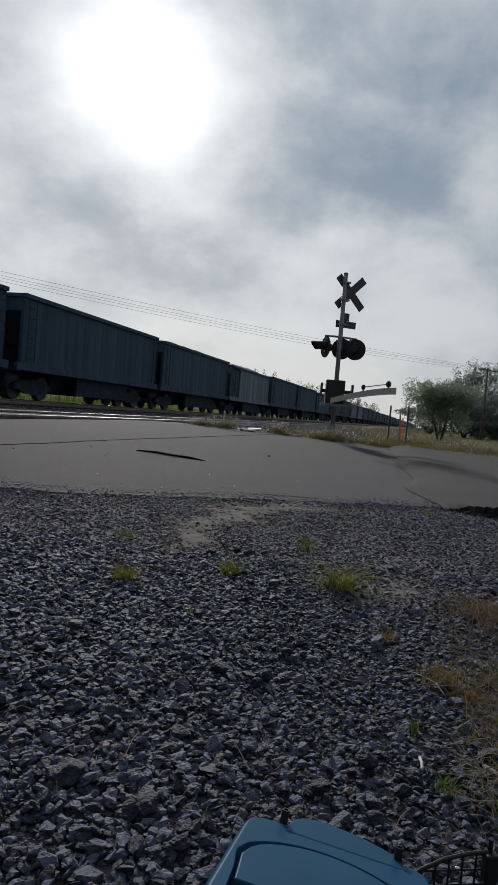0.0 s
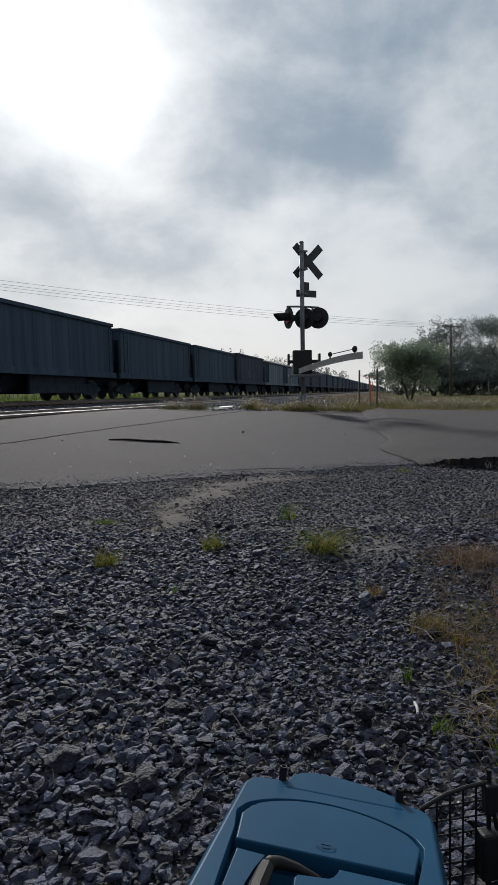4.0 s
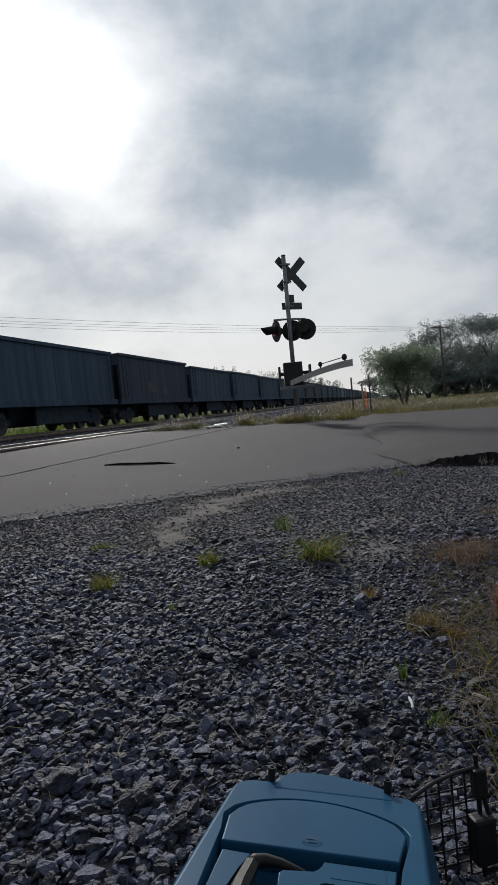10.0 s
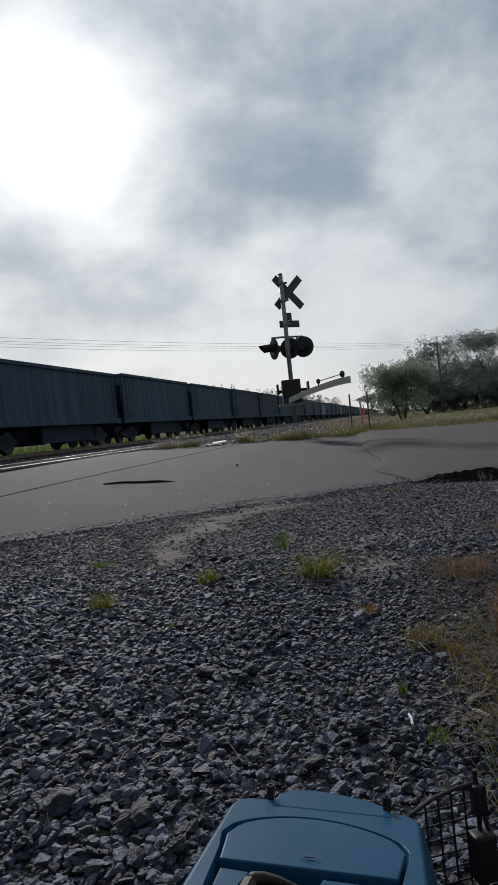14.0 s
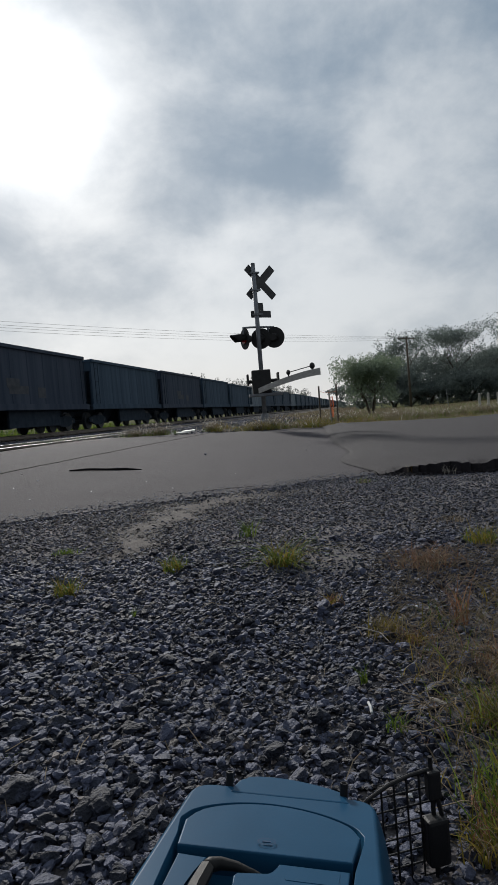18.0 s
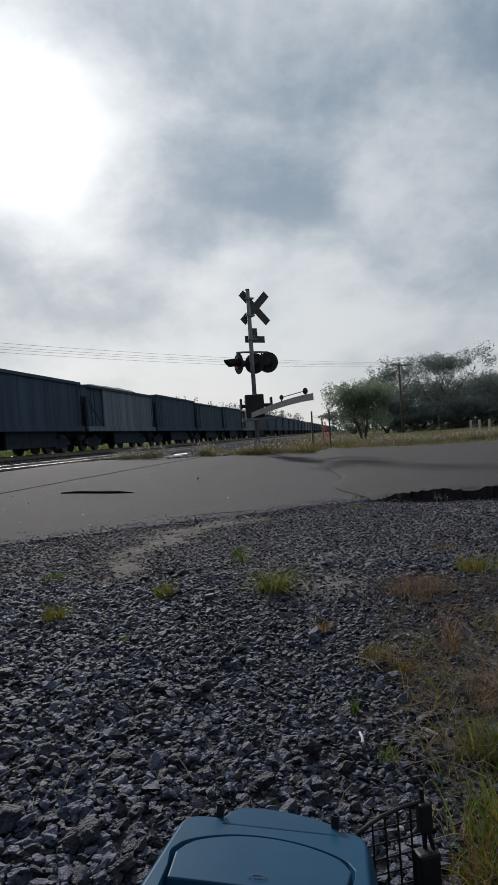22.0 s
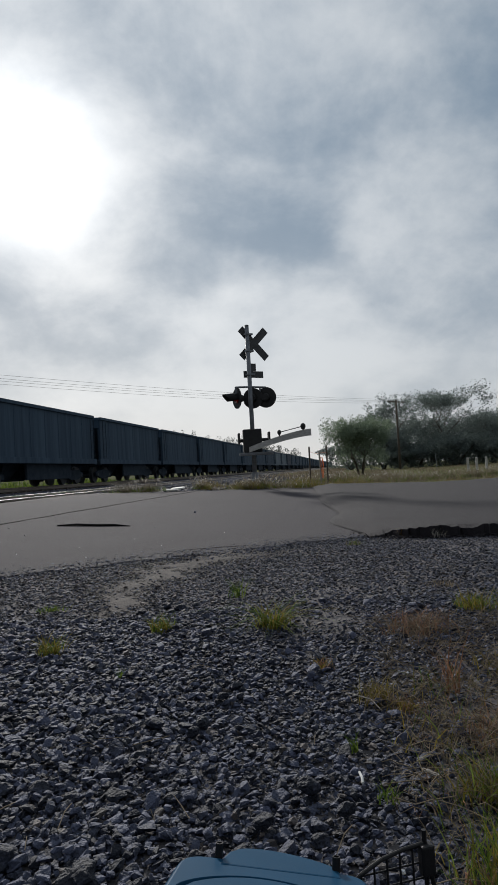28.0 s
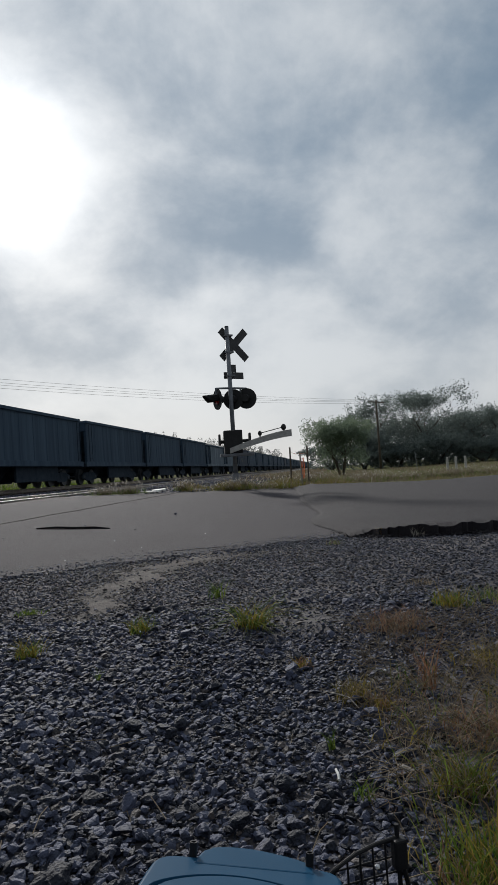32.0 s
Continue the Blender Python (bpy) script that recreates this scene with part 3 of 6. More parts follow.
def make_car(name, paint, label, top, ribs, heap, marks, cut=0.0, group="cars of the goods train"):
    """One open hopper car, its base on the rail heads, its length along y."""
    half, wide = 5.75, 1.52
    car = base(name, Matrix.Identity(4), label, "freight car", group)
    shell = hopper_shell(top, half, wide, cut)
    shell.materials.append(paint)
    part("tub", shell, None, car)
    # dark plates take the place of the shade in the open end
    if cut:
        for sx in (-1, 1):
            bm = bmesh.new()
            box(bm, sx * (wide - 0.12) - 0.03, sx * (wide - 0.12) + 0.03, -half, -half + cut + 0.1, 1.15, top - 0.02)
            part("end_plate", bm, M_CAR_DARK, car, "dark plate standing in for the shaded open car end")
    bm = bmesh.new()
    for sx in (-1, 1):
        box(bm, sx * wide - 0.06, sx * wide + 0.09 if sx > 0 else sx * wide + 0.06, -half - 0.02, half + 0.02, top - 0.10, top + 0.05, 0.015) if sx > 0 else box(bm, -wide - 0.09, -wide + 0.06, -half - 0.02, half + 0.02, top - 0.10, top + 0.05, 0.015)
    for sy in (-1, 1):
        box(bm, -wide, wide, sy * half - 0.05, sy * half + 0.05, top - 0.09, top + 0.04, 0.015)
    # a car with shaded ends gets the dark colour on its rim too
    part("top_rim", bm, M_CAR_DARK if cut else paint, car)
    bm = bmesh.new()
    box(bm, -0.05, 0.004, -0.04, 0.04, 1.25, top - 0.1)
    rib = mesh_of(bm, "side_post")
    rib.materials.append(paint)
    for sx in (-1, 1):
        for k in range(ribs):
            r = part("side_post", rib, None, car)
            y = -half + cut + 0.06 + k * (2 * half - cut - 0.14) / (ribs - 1)
            r.matrix_basis = pose(sx * (wide + 0.003), y, 0, 0, 0, 0 if sx > 0 else 180)
    for sx in (-1, 1):
        bm = bmesh.new()
        box(bm, sx * wide - 0.07, sx * wide + 0.07, -half - 0.25, half + 0.25, 1.02, 1.28, 0.01)
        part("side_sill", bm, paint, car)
    bm = bmesh.new()
    box(bm, -0.2, 0.2, -half - 0.35, half + 0.35, 0.72, 1.05)
    part("centre_sill", bm, M_UNDER, car)
    for sy in (-1, 1):
        bm = bmesh.new()
        box(bm, -wide - 0.05, wide + 0.05, sy * (half + 0.13) - 0.14, sy * (half + 0.13) + 0.14, 0.98, 1.16, 0.01)
        part("end_platform", bm, M_UNDER, car)
        for sx in (-1, 1):
            bm = bmesh.new()
            box(bm, sx * (wide - 0.1) - 0.05, sx * (wide - 0.1) + 0.05, sy * (half - 0.1) - 0.05, sy * (half - 0.1) + 0.05, 1.16, top - 0.5)
            # posts darkened along with the end's painted shade
            part("end_post", bm, M_CAR_DARK if cut else paint, car)
        bm = bmesh.new()
        tube(bm, (0, sy * (half + 0.3), 0.86), (0, sy * (CAR_PITCH / 2 - 0.02), 0.86), 0.09, 0.11, 10)
        box(bm, -0.14, 0.14, sy * (CAR_PITCH / 2 - 0.14) - 0.12, sy * (CAR_PITCH / 2 - 0.14) + 0.12, 0.72, 1.0, 0.02)
        part("coupler", bm, M_UNDER, car)
        bm = bmesh.new()
        for k in range(6):
            z = 1.45 + k * 0.34
            tube(bm, (wide + 0.12, sy * (half - 0.62), z), (wide + 0.12, sy * (half - 0.16), z), 0.014, seg=6)
        for dy in (0.16, 0.62):
            tube(bm, (wide + 0.12, sy * (half - dy), 1.3), (wide + 0.12, sy * (half - dy), 3.4), 0.016, seg=6)
        part("ladder", bm, M_UNDER, car)
        b = part("bogie", BOGIE, None, car)
        b.location = (0, sy * 4.15, 0)
        for dy in (-0.86, 0.86):
            wset = part("wheelset", WHEELSET, None, b)
            wset.location = (0, dy, 0.455)
    for sx in (-1, 1):
        bm = bmesh.new()
        box(bm, sx * 1.25 - 0.06, sx * 1.25 + 0.06, -1.5, 3.1, 0.30, 1.05, 0.02)
        part("side_skirt", bm, M_UNDER, car)
    for k in (-1, 0, 1):
        bm = bmesh.new()
        bmesh.ops.create_cone(bm, cap_ends=True, segments=4, radius1=0.55, radius2=1.35, depth=0.95, matrix=pose(0, k * 1.75, 0.83, 0, 0, 45))
        part("discharge_hopper", bm, M_UNDER, car)
    if heap:
        me = heap_mesh(top, half - 0.06, wide - 0.06, heap, 2, marks + top)
        me.materials.append(M_LOAD)
        part("stone_load", me, None, car, "heaped grey crushed stone")
    if marks:
        rng = random.Random(marks)
        for k in range(3):
            bm = bmesh.new()
            y = rng.uniform(-3.4, 3.2)
            z = rng.uniform(1.5, 2.3)
            box(bm, wide + 0.004, wide + 0.010, y, y + rng.uniform(0.7, 1.6), z, z + rng.uniform(0.2, 0.5))
            part("lettering_bar", bm, M_FADED if marks % 2 else M_FADED_BLUE, car, "faded unreadable lettering")
    return car


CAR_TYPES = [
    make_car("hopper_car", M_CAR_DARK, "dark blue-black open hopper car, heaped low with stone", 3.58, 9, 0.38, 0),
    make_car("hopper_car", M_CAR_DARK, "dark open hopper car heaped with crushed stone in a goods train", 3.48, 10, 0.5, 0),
    make_car("hopper_car", M_CAR_BROWN_HAZED, "rusty brown hopper car, paint blued for haze, with faded lettering", 3.62, 9, 0.30, 3),
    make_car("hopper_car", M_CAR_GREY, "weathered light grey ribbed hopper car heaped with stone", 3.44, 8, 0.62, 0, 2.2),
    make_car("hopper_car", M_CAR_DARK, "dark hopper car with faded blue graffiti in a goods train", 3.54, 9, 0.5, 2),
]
# which kind follows which, from the head of the train
ORDER = "0 0 0 4 3 0 0 1 1 2 3 3 0 2 1 4 1 0 0 2 2 0 2 0 1 3 0 1 0 3 0 0 0 0 0 0 0 0 3 3 2 4 4 0 0 4 1 0 2 1 1 0 0 0 1 0 0 4 4 1 4 0 0 0 1 2 0 4 4 1 0 1".split()
CARS = []
used = set()
for k, kind in enumerate(ORDER):
    src = CAR_TYPES[int(kind)]
    if kind in used:
        CARS.append(copy_thing(src, Matrix.Identity(4)))
    else:
        used.add(kind)
        CARS.append(src)


# ---- the crossing signal ----
def crossing_signal():
    x, y = 1.3, 19.0
    z0 = h1(x, y)
    thing = base("crossing_signal", pose(x, y, z0, 0, 0, 0), "railway crossing signal mast with crossbuck, flashing lights and broken gate arm", "crossing signal")
    top = 5.13 - z0
    bm = bmesh.new()
    tube(bm, (0, 0, 0), (0, 0, top), 0.064, seg=20)
    tube(bm, (0, 0, top), (0, 0, top + 0.03), 0.074, 0.05, seg=20)
    part("mast", bm, M_STEEL, thing, "galvanised steel mast", True)
    bm = bmesh.new()
    box(bm, -0.22, 0.22, -0.22, 0.22, -0.1, 0.22, 0.02)
    tube(bm, (0, 0, 0.2), (0, 0, 0.42), 0.13, 0.10, 16)
    part("mast_base", bm, M_STEEL, thing)
    # signs face away to the right, along the road
    face = radians(26)
    q = Matrix.Rotation(face, 4, "Z")

    def put(bm):
        bmesh.ops.transform(bm, matrix=q, verts=bm.verts)
        return bm
    zc = top - 0.50
    for a in (45, -45):
        bm = bmesh.new()
        box(bm, -0.61, 0.61, 0.085 + (0.006 if a > 0 else 0), 0.089 + (0.006 if a > 0 else 0), -0.115, 0.115, 0, pose(0.26, 0, zc, 0, a, 0))
        part("crossbuck_blade", put(bm), M_SIGNBACK, thing, "back of an aluminium crossbuck blade")
    bm = bmesh.new()
    box(bm, -0.14, 0.53, 0.085, 0.09, zc - 1.03, zc - 0.83, 0.0)
    part("track_count_sign", put(bm), M_SIGNBACK, thing, "back of a small sign plate")
    bm = bmesh.new()
    box(bm, 0.02, 0.29, 0.085, 0.09, zc - 0.828, zc - 0.60, 0.0)
    part("sign_tab", put(bm), M_SIGNBACK, thing)
    for dz in (0.25, -0.25, -0.95):
        bm = bmesh.new()
        box(bm, -0.09, 0.16, -0.075, 0.083, zc + dz - 0.025, zc + dz + 0.025, 0.005)
        part("sign_bracket", put(bm), M_STEEL, thing)
    # the lights on a cross arm
    zl = top - 2.14
    bm = bmesh.new()
    path_tube(bm, [(-0.46, 0, zl + 0.31), (-0.2, 0, zl + 0.32), (0.2, 0, zl + 0.32), (0.52, 0, zl + 0.31)], 0.03, 10)
    tube(bm, (-0.46, 0.0, zl + 0.33), (-0.46, 0.0, zl + 0.12), 0.028, seg=8)
    tube(bm, (0.32, 0.0, zl + 0.33), (0.32, 0.0, zl + 0.12), 0.028, seg=8)
    bmesh.ops.transform(bm, matrix=Matrix.Rotation(radians(20), 4, "Z"), verts=bm.verts)
    part("light_arm", bm, M_STEEL, thing)

    def light(px, py, turn, lit):
        lamp = part("signal_light", disc(), M_SIGNALBLACK, thing, "round black flashing-light target")
        lamp.matrix_basis = pose(px, py, zl, 0, 0, turn)
        bm = bmesh.new()
        tube(bm, (0, -0.02, 0), (0, -0.045, 0), 0.15, 0.145, 28)
        part("lens", bm, M_LENS, lamp, "red glass lens")
        bm = bmesh.new()
        tube(bm, (0, 0.02, 0), (0, 0.17, 0), 0.13, 0.10, 20)
        part("lamp_housing", bm, M_SIGNALBLACK, lamp)
        bm = bmesh.new()
        n = 18
        for k in range(n + 1):
            an = radians(-20 + k * 220 / n)
            c, s = math.cos(an), math.sin(an)
            bm.verts.new((0.165 * c, -0.02, 0.165 * s))
            bm.verts.new((0.15 * c, -0.46 + 0.15 * (1 - s), 0.15 * s - 0.03))
        bm.verts.ensure_lookup_table()
        for k in range(n):
            bm.faces.new([bm.verts[j] for j in (2 * k, 2 * k + 1, 2 * k + 3, 2 * k + 2)])
        bmesh.ops.solidify(bm, geom=bm.faces[:], thickness=0.004)
        part("visor", bm, M_SIGNALBLACK, lamp)
        return lamp

    def disc():
        bm = bmesh.new()
        tube(bm, (0, -0.012, 0), (0, 0.012, 0), 0.305, 0.305, 40)
        return bm
    light(-0.40, -0.05, -68, True)
    light(0.08, 0.16, 160, False)
    light(0.47, 0.10, 160, False)
    # gate mechanism and the stub of its arm
    zg = 1.73 - z0
    bm = bmesh.new()
    box(bm, -0.30, 0.24, -0.34, 0.05, zg - 0.36, zg + 0.32, 0.03)
    part("gate_mechanism", bm, M_SIGNALBLACK, thing, "dark gate machine housing")
    bm = bmesh.new()
    tube(bm, (-0.42, -0.15, zg), (0.5, -0.15, zg), 0.05, seg=12)
    for sx in (-0.42, 0.46):
        box(bm, sx - 0.03, sx + 0.03, -0.32, 0.02, zg - 0.10, zg + 0.22, 0.02)
    part("gate_shaft", bm, M_SIGNALBLACK, thing)
    bm = bmesh.new()
    box(bm, -0.42, 0.55, -0.38, 0.02, zg - 0.44, zg - 0.36, 0.01)
    part("step", bm, M_STEEL, thing)
    bm = bmesh.new()
    ax, ay, az = -0.14, -0.36, zg - 0.28
    ex, ey, ez = 1.56, -1.1, 1.83 - z0
    pts, wid = [], []
    for k in range(13):
        f = k / 12
        rise = (ez - az) * (1 - (1 - f) ** 1.5)
        pts.append((ax + (ex - ax) * f, ay + (ey - ay) * f, az + rise))
        wid.append(0.075 + 0.02 * f)
    d = Vector((ey - ay, ax - ex, 0)).normalized() * 0.02
    rows = []
    for (px, py, pz), w in zip(pts, wid):
        c = Vector((px, py, pz))
        rows.append([bm.verts.new(c + d + Vector((0, 0, w))), bm.verts.new(c - d + Vector((0, 0, w))), bm.verts.new(c - d - Vector((0, 0, w))), bm.verts.new(c + d - Vector((0, 0, w)))])
    for r0, r1 in zip(rows, rows[1:]):
        for k in range(4):
            bm.faces.new((r0[k], r0[(k + 1) % 4], r1[(k + 1) % 4], r1[k]))
    bm.faces.new(rows[0][::-1])
    bm.faces.new(rows[-1])
    arm = part("gate_arm", bm, M_GATEWOOD, thing, "broken stub of a grey weathered gate arm")
    for f, r in ((0.5, 0.06), (0.88, 0.075)):
        px, py, pz = ax + (ex - ax) * f, ay + (ey - ay) * f, az + (ez - az) * (1 - (1 - f) ** 1.5) + 0.08
        bm = bmesh.new()
        tube(bm, (px, py, pz), (px, py, pz + 0.07), 0.02, seg=8)
        bmesh.ops.create_uvsphere(bm, u_segments=14, v_segments=8, radius=r, matrix=Matrix.Translation((px, py, pz + 0.11)) @ Matrix.Diagonal((1, 1, 1.25, 1)))
        part("gate_lamp", bm, M_SIGNALBLACK, arm, "small dark gate lamp")
    bm = bmesh.new()
    path_tube(bm, [Vector(pts[6]) + Vector((0, 0, 0.19)), Vector(pts[9]) + Vector((0, 0, 0.185)), Vector(pts[11]) + Vector((0, 0, 0.2))], 0.012, 6)
    part("lamp_cable", bm, M_WIRE, arm)
    return thing


crossing_signal()


# ---- poles, wires, posts ----
def utility_pole(x, y, top, turn):
    z0 = h1(x, y)
    thing = base("utility_pole", pose(x, y, z0, 0, 0, turn), "dark weathered wooden utility pole with one crossarm", "utility pole", "poles along the road")
    bm = bmesh.new()
    tube(bm, (0, 0, -0.3), (0, 0, top), 0.17, 0.11, 12)
    part("pole", bm, M_POLE, thing, smooth=True)
    bm = bmesh.new()
    box(bm, -1.9, 1.9, -0.06, 0.06, top - 0.35, top - 0.22, 0.01)
    part("crossarm", bm, M_POLE, thing)
    for dx in (-1.75, -0.7, 0.7, 1.75):
        bm = bmesh.new()
        tube(bm, (dx, 0, top - 0.22), (dx, 0, top - 0.06), 0.035, 0.045, 8)
        part("insulator", bm, M_SIGNALBLACK, thing)
    return thing


utility_pole(24.6, 85.0, 9.1, 42)
utility_pole(-33.0, 31.5, 9.5, 42)


def cables():
    a, b = Vector((24.6, 85.0, 9.0)), Vector((-33.0, 31.5, 9.45))
    right = Vector((math.cos(radians(132)), math.sin(radians(132)), 0))
    for off, dz, sag in ((-1.0, 0, 0.75), (0.2, 0, 0.8), (1.0, 0.0, 0.85), (0.1, -0.3, 0.95)):
        pts = []
        for k in range(41):
            f = k / 40
            p = a.lerp(b, f) + right * off
            p.z += dz - sag * 4 * f * (1 - f)
            pts.append(p)
        bm = bmesh.new()
        path_tube(bm, pts, 0.009, 6)
        tagged(part("overhead_cable", bm, M_WIRE), "thin dark overhead cable between poles", "cable", "overhead cables")


cables()


def stake(x, y, tall, mat, label, lean, ribbon):
    z0 = h1(x, y)
    thing = base("survey_stake", pose(x, y, z0, lean, lean * 0.5, 0), label, "stake", "stakes beside the crossing")
    bm = bmesh.new()
    box(bm, -0.025, 0.025, -0.018, 0.018, -0.1, tall, 0.004)
    part("stake", bm, mat, thing)
    if ribbon:
        bm = bmesh.new()
        rng = random.Random(x)
        for j in range(3):
            pts = [(0.03 + 0.04 * j, -0.02, tall * 0.8)]
            for k in range(7):
                pts.append((pts[-1][0] + rng.uniform(-0.03, 0.03), -0.02 + rng.uniform(-0.02, 0.02), pts[-1][2] - tall * 0.09))
            vs = [(bm.verts.new(Vector(p) + Vector((-0.009, 0, 0))), bm.verts.new(Vector(p) + Vector((0.009, 0, 0)))) for p in pts]
            for (a, b), (c, d) in zip(vs, vs[1:]):
                bm.faces.new((a, b, d, c))
        part("flagging_ribbon", bm, M_ORANGE, thing, "torn orange flagging ribbon")
    return thing


stake(3.21, 20.9, 1.22, M_POLE, "dark stake beside the weedy verge", 1, False)
stake(3.68, 21.6, 1.10, M_DEADWOOD, "wooden stake with orange ribbon in the weeds", -2, True)
stake(20.6, 59.2, 1.6, M_STEEL, "thin pale leaning post before the trees", -5, False)
stake(3.97, 22.0, 1.30, M_POLE, "thin dark stake in the weeds", 1, False)
bm_ = bmesh.new()
path_tube(bm_, [(3.22, 20.9, 1.36), (3.5, 21.3, 1.29), (3.68, 21.6, 1.31), (3.97, 22.0, 1.33)], 0.006, 5)
tagged(part("string_line", bm_, M_ORANGE), "thin orange string tied between stakes", "string")


def bollard(x, y):
    z0 = h1(x, y)
    thing = base("bollard", pose(x, y, z0), "white painted post in the dry grass", "post", "white posts by the trees")
    bm = bmesh.new()
    tube(bm, (0, 0, -0.1), (0, 0, 0.88), 0.085, 0.085, 16)
    tube(bm, (0, 0, 0.88), (0, 0, 0.93), 0.085, 0.04, 16)
    part("post", bm, M_GATEWOOD, thing, smooth=False)
    return thing


for bx, by in ((18.45, 46.4), (19.3, 46.9), (20.4, 47.8)):
    bollard(bx, by)


# ---- trees ----
def leaf_cloud(rng, centres, count, size, squash=0.8):
    """Many small leaf clumps round a set of centres: arrays for one mesh."""
    cen = np.array([c[:3] for c in centres])
    rad = np.array([c[3] for c in centres])
    pick = rng.choice(len(cen), count, p=rad ** 2 / (rad ** 2).sum())
    d = rng.normal(size=(count, 3))
    d /= np.linalg.norm(d, axis=1)[:, None]
    r = rad[pick] * rng.uniform(0.45, 1.08, count) ** 0.6
    p = cen[pick] + d * r[:, None] * np.array([1, 1, squash])
    a = rng.normal(size=(count, 3))
    a /= np.linalg.norm(a, axis=1)[:, None]
    b = np.cross(a, rng.normal(size=(count, 3)))
    b /= np.linalg.norm(b, axis=1)[:, None]
    s = size * rng.uniform(0.5, 1.3, count)[:, None]
    v = np.stack([p - a * s, p + b * s * 0.55, p + a * s, p - b * s * 0.55], 1).reshape(-1, 3)
    f = np.arange(count * 4).reshape(-1, 4)
    return v, f


def tree(name, x, y, tall, spread, seed, leaf, leaves, size, label, trunk=0.22, low=0.25, bare=0.0, category="tree", stems=1, depth=3):
    rng = np.random.default_rng(seed)
    pr = random.Random(seed)
    z0 = h1(x, y)
    thing = base(name, pose(x, y, z0 - 0.05), label, category)
    bm = bmesh.new()
    tips = []

    def grow(p, d, length, r, level):
        pts, rs = [p.copy()], [r]
        q = p.copy()
        for k in range(4):
            d = (d + Vector((pr.uniform(-0.22, 0.22), pr.uniform(-0.22, 0.22), pr.uniform(-0.05, 0.16)))).normalized()
            q = q + d * length / 4
            pts.append(q.copy())
            rs.append(r * (1 - 0.17 * (k + 1)))
        path_tube(bm, pts, rs, 7 if level == 0 else 5)
        if level >= depth - 1:
            tips.append((*q, length))
            tips.append((*pts[2], length))
        if level >= depth:
            return
        n = pr.choice((3, 4)) if level else pr.choice((4, 5))
        for k in range(n):
            an = 2 * math.pi * (k + pr.random() * 0.7) / n
            out = Vector((math.cos(an), math.sin(an), pr.uniform(0.15, 0.9))).normalized()
            nd = (d * 0.45 + out * spread / max(tall, 1) * 1.5).normalized()
            j = pr.choice((3, 4)) if k else 4
            grow(pts[j], nd, length * pr.uniform(0.58, 0.78), rs[j] * 0.66, level + 1)
    for s in range(stems):
        a = 2 * math.pi * s / max(stems, 1) + 0.5
        lean = Vector((math.cos(a) * 0.35, math.sin(a) * 0.35, 1)).normalized() if stems > 1 else Vector((0, 0, 1))
        grow(Vector((0.12 * math.cos(a) * (stems > 1), 0.12 * math.sin(a) * (stems > 1), 0)), lean, tall * (0.36 if stems == 1 else 0.33), trunk / math.sqrt(stems), 0)
    zs = np.array([t[2] for t in tips])
    # bring the limbs to the wanted height and breadth
    kx = spread / max(np.percentile(np.hypot([t[0] for t in tips], [t[1] for t in tips]), 92), 0.1)
    kz = (tall * 0.93) / zs.max()
    for v in bm.verts:
        w = min(1.0, v.co.z / (0.18 * tall + 1e-6))
        v.co.x *= 1 + (kx - 1) * w
        v.co.y *= 1 + (kx - 1) * w
        v.co.z *= kz
    part("trunk", bm, M_BARK, thing, smooth=True)
    cl = [(t[0] * kx, t[1] * kx, t[2] * kz, max(0.3, tall * pr.uniform(0.03, 0.065))) for t in tips if pr.random() > bare]
    dome = []
    for k in range(30 if stems == 1 else 60):
        d = Vector((pr.gauss(0, 1), pr.gauss(0, 1), pr.gauss(0, 1))).normalized() * (0.3 + 0.72 * pr.random() ** 0.7)
        zc = tall * ((1 + low) / 2 + (1 - low) / 2 * d.z) * 0.96
        dome.append((d.x * spread * 0.95, d.y * spread * 0.95, zc, tall * (pr.uniform(0.045, 0.085) if stems == 1 else pr.uniform(0.07, 0.11))))
    for k in range(34 if stems == 1 else 40):
        a = pr.uniform(0, 2 * math.pi)
        rr = spread * math.sqrt(pr.random()) * 0.85
        dome.append((rr * math.cos(a), rr * math.sin(a), tall * pr.uniform(max(low, 0.1), 0.66), tall * pr.uniform(0.08, 0.12)))
    cl += dome
    if low < 0.2:
        for k in range(int(14 * spread)):
            a = pr.uniform(0, 2 * math.pi)
            rr = spread * math.sqrt(pr.random()) * 0.9
            cl.append((rr * math.cos(a), rr * math.sin(a), tall * pr.uniform(low, 0.55), tall * 0.09))
    v, f = leaf_cloud(rng, cl, leaves, size, 1.1)
    keep = v.reshape(-1, 4, 3)[:, :, 2].min(1) > 0.02
    me = bpy.data.meshes.new("crown")
    vv = v.reshape(-1, 4, 3)[keep].reshape(-1, 3)
    me.from_pydata(vv.tolist(), [], np.arange(len(vv)).reshape(-1, 4).tolist())
    part("crown", me, leaf, thing)
    return thing


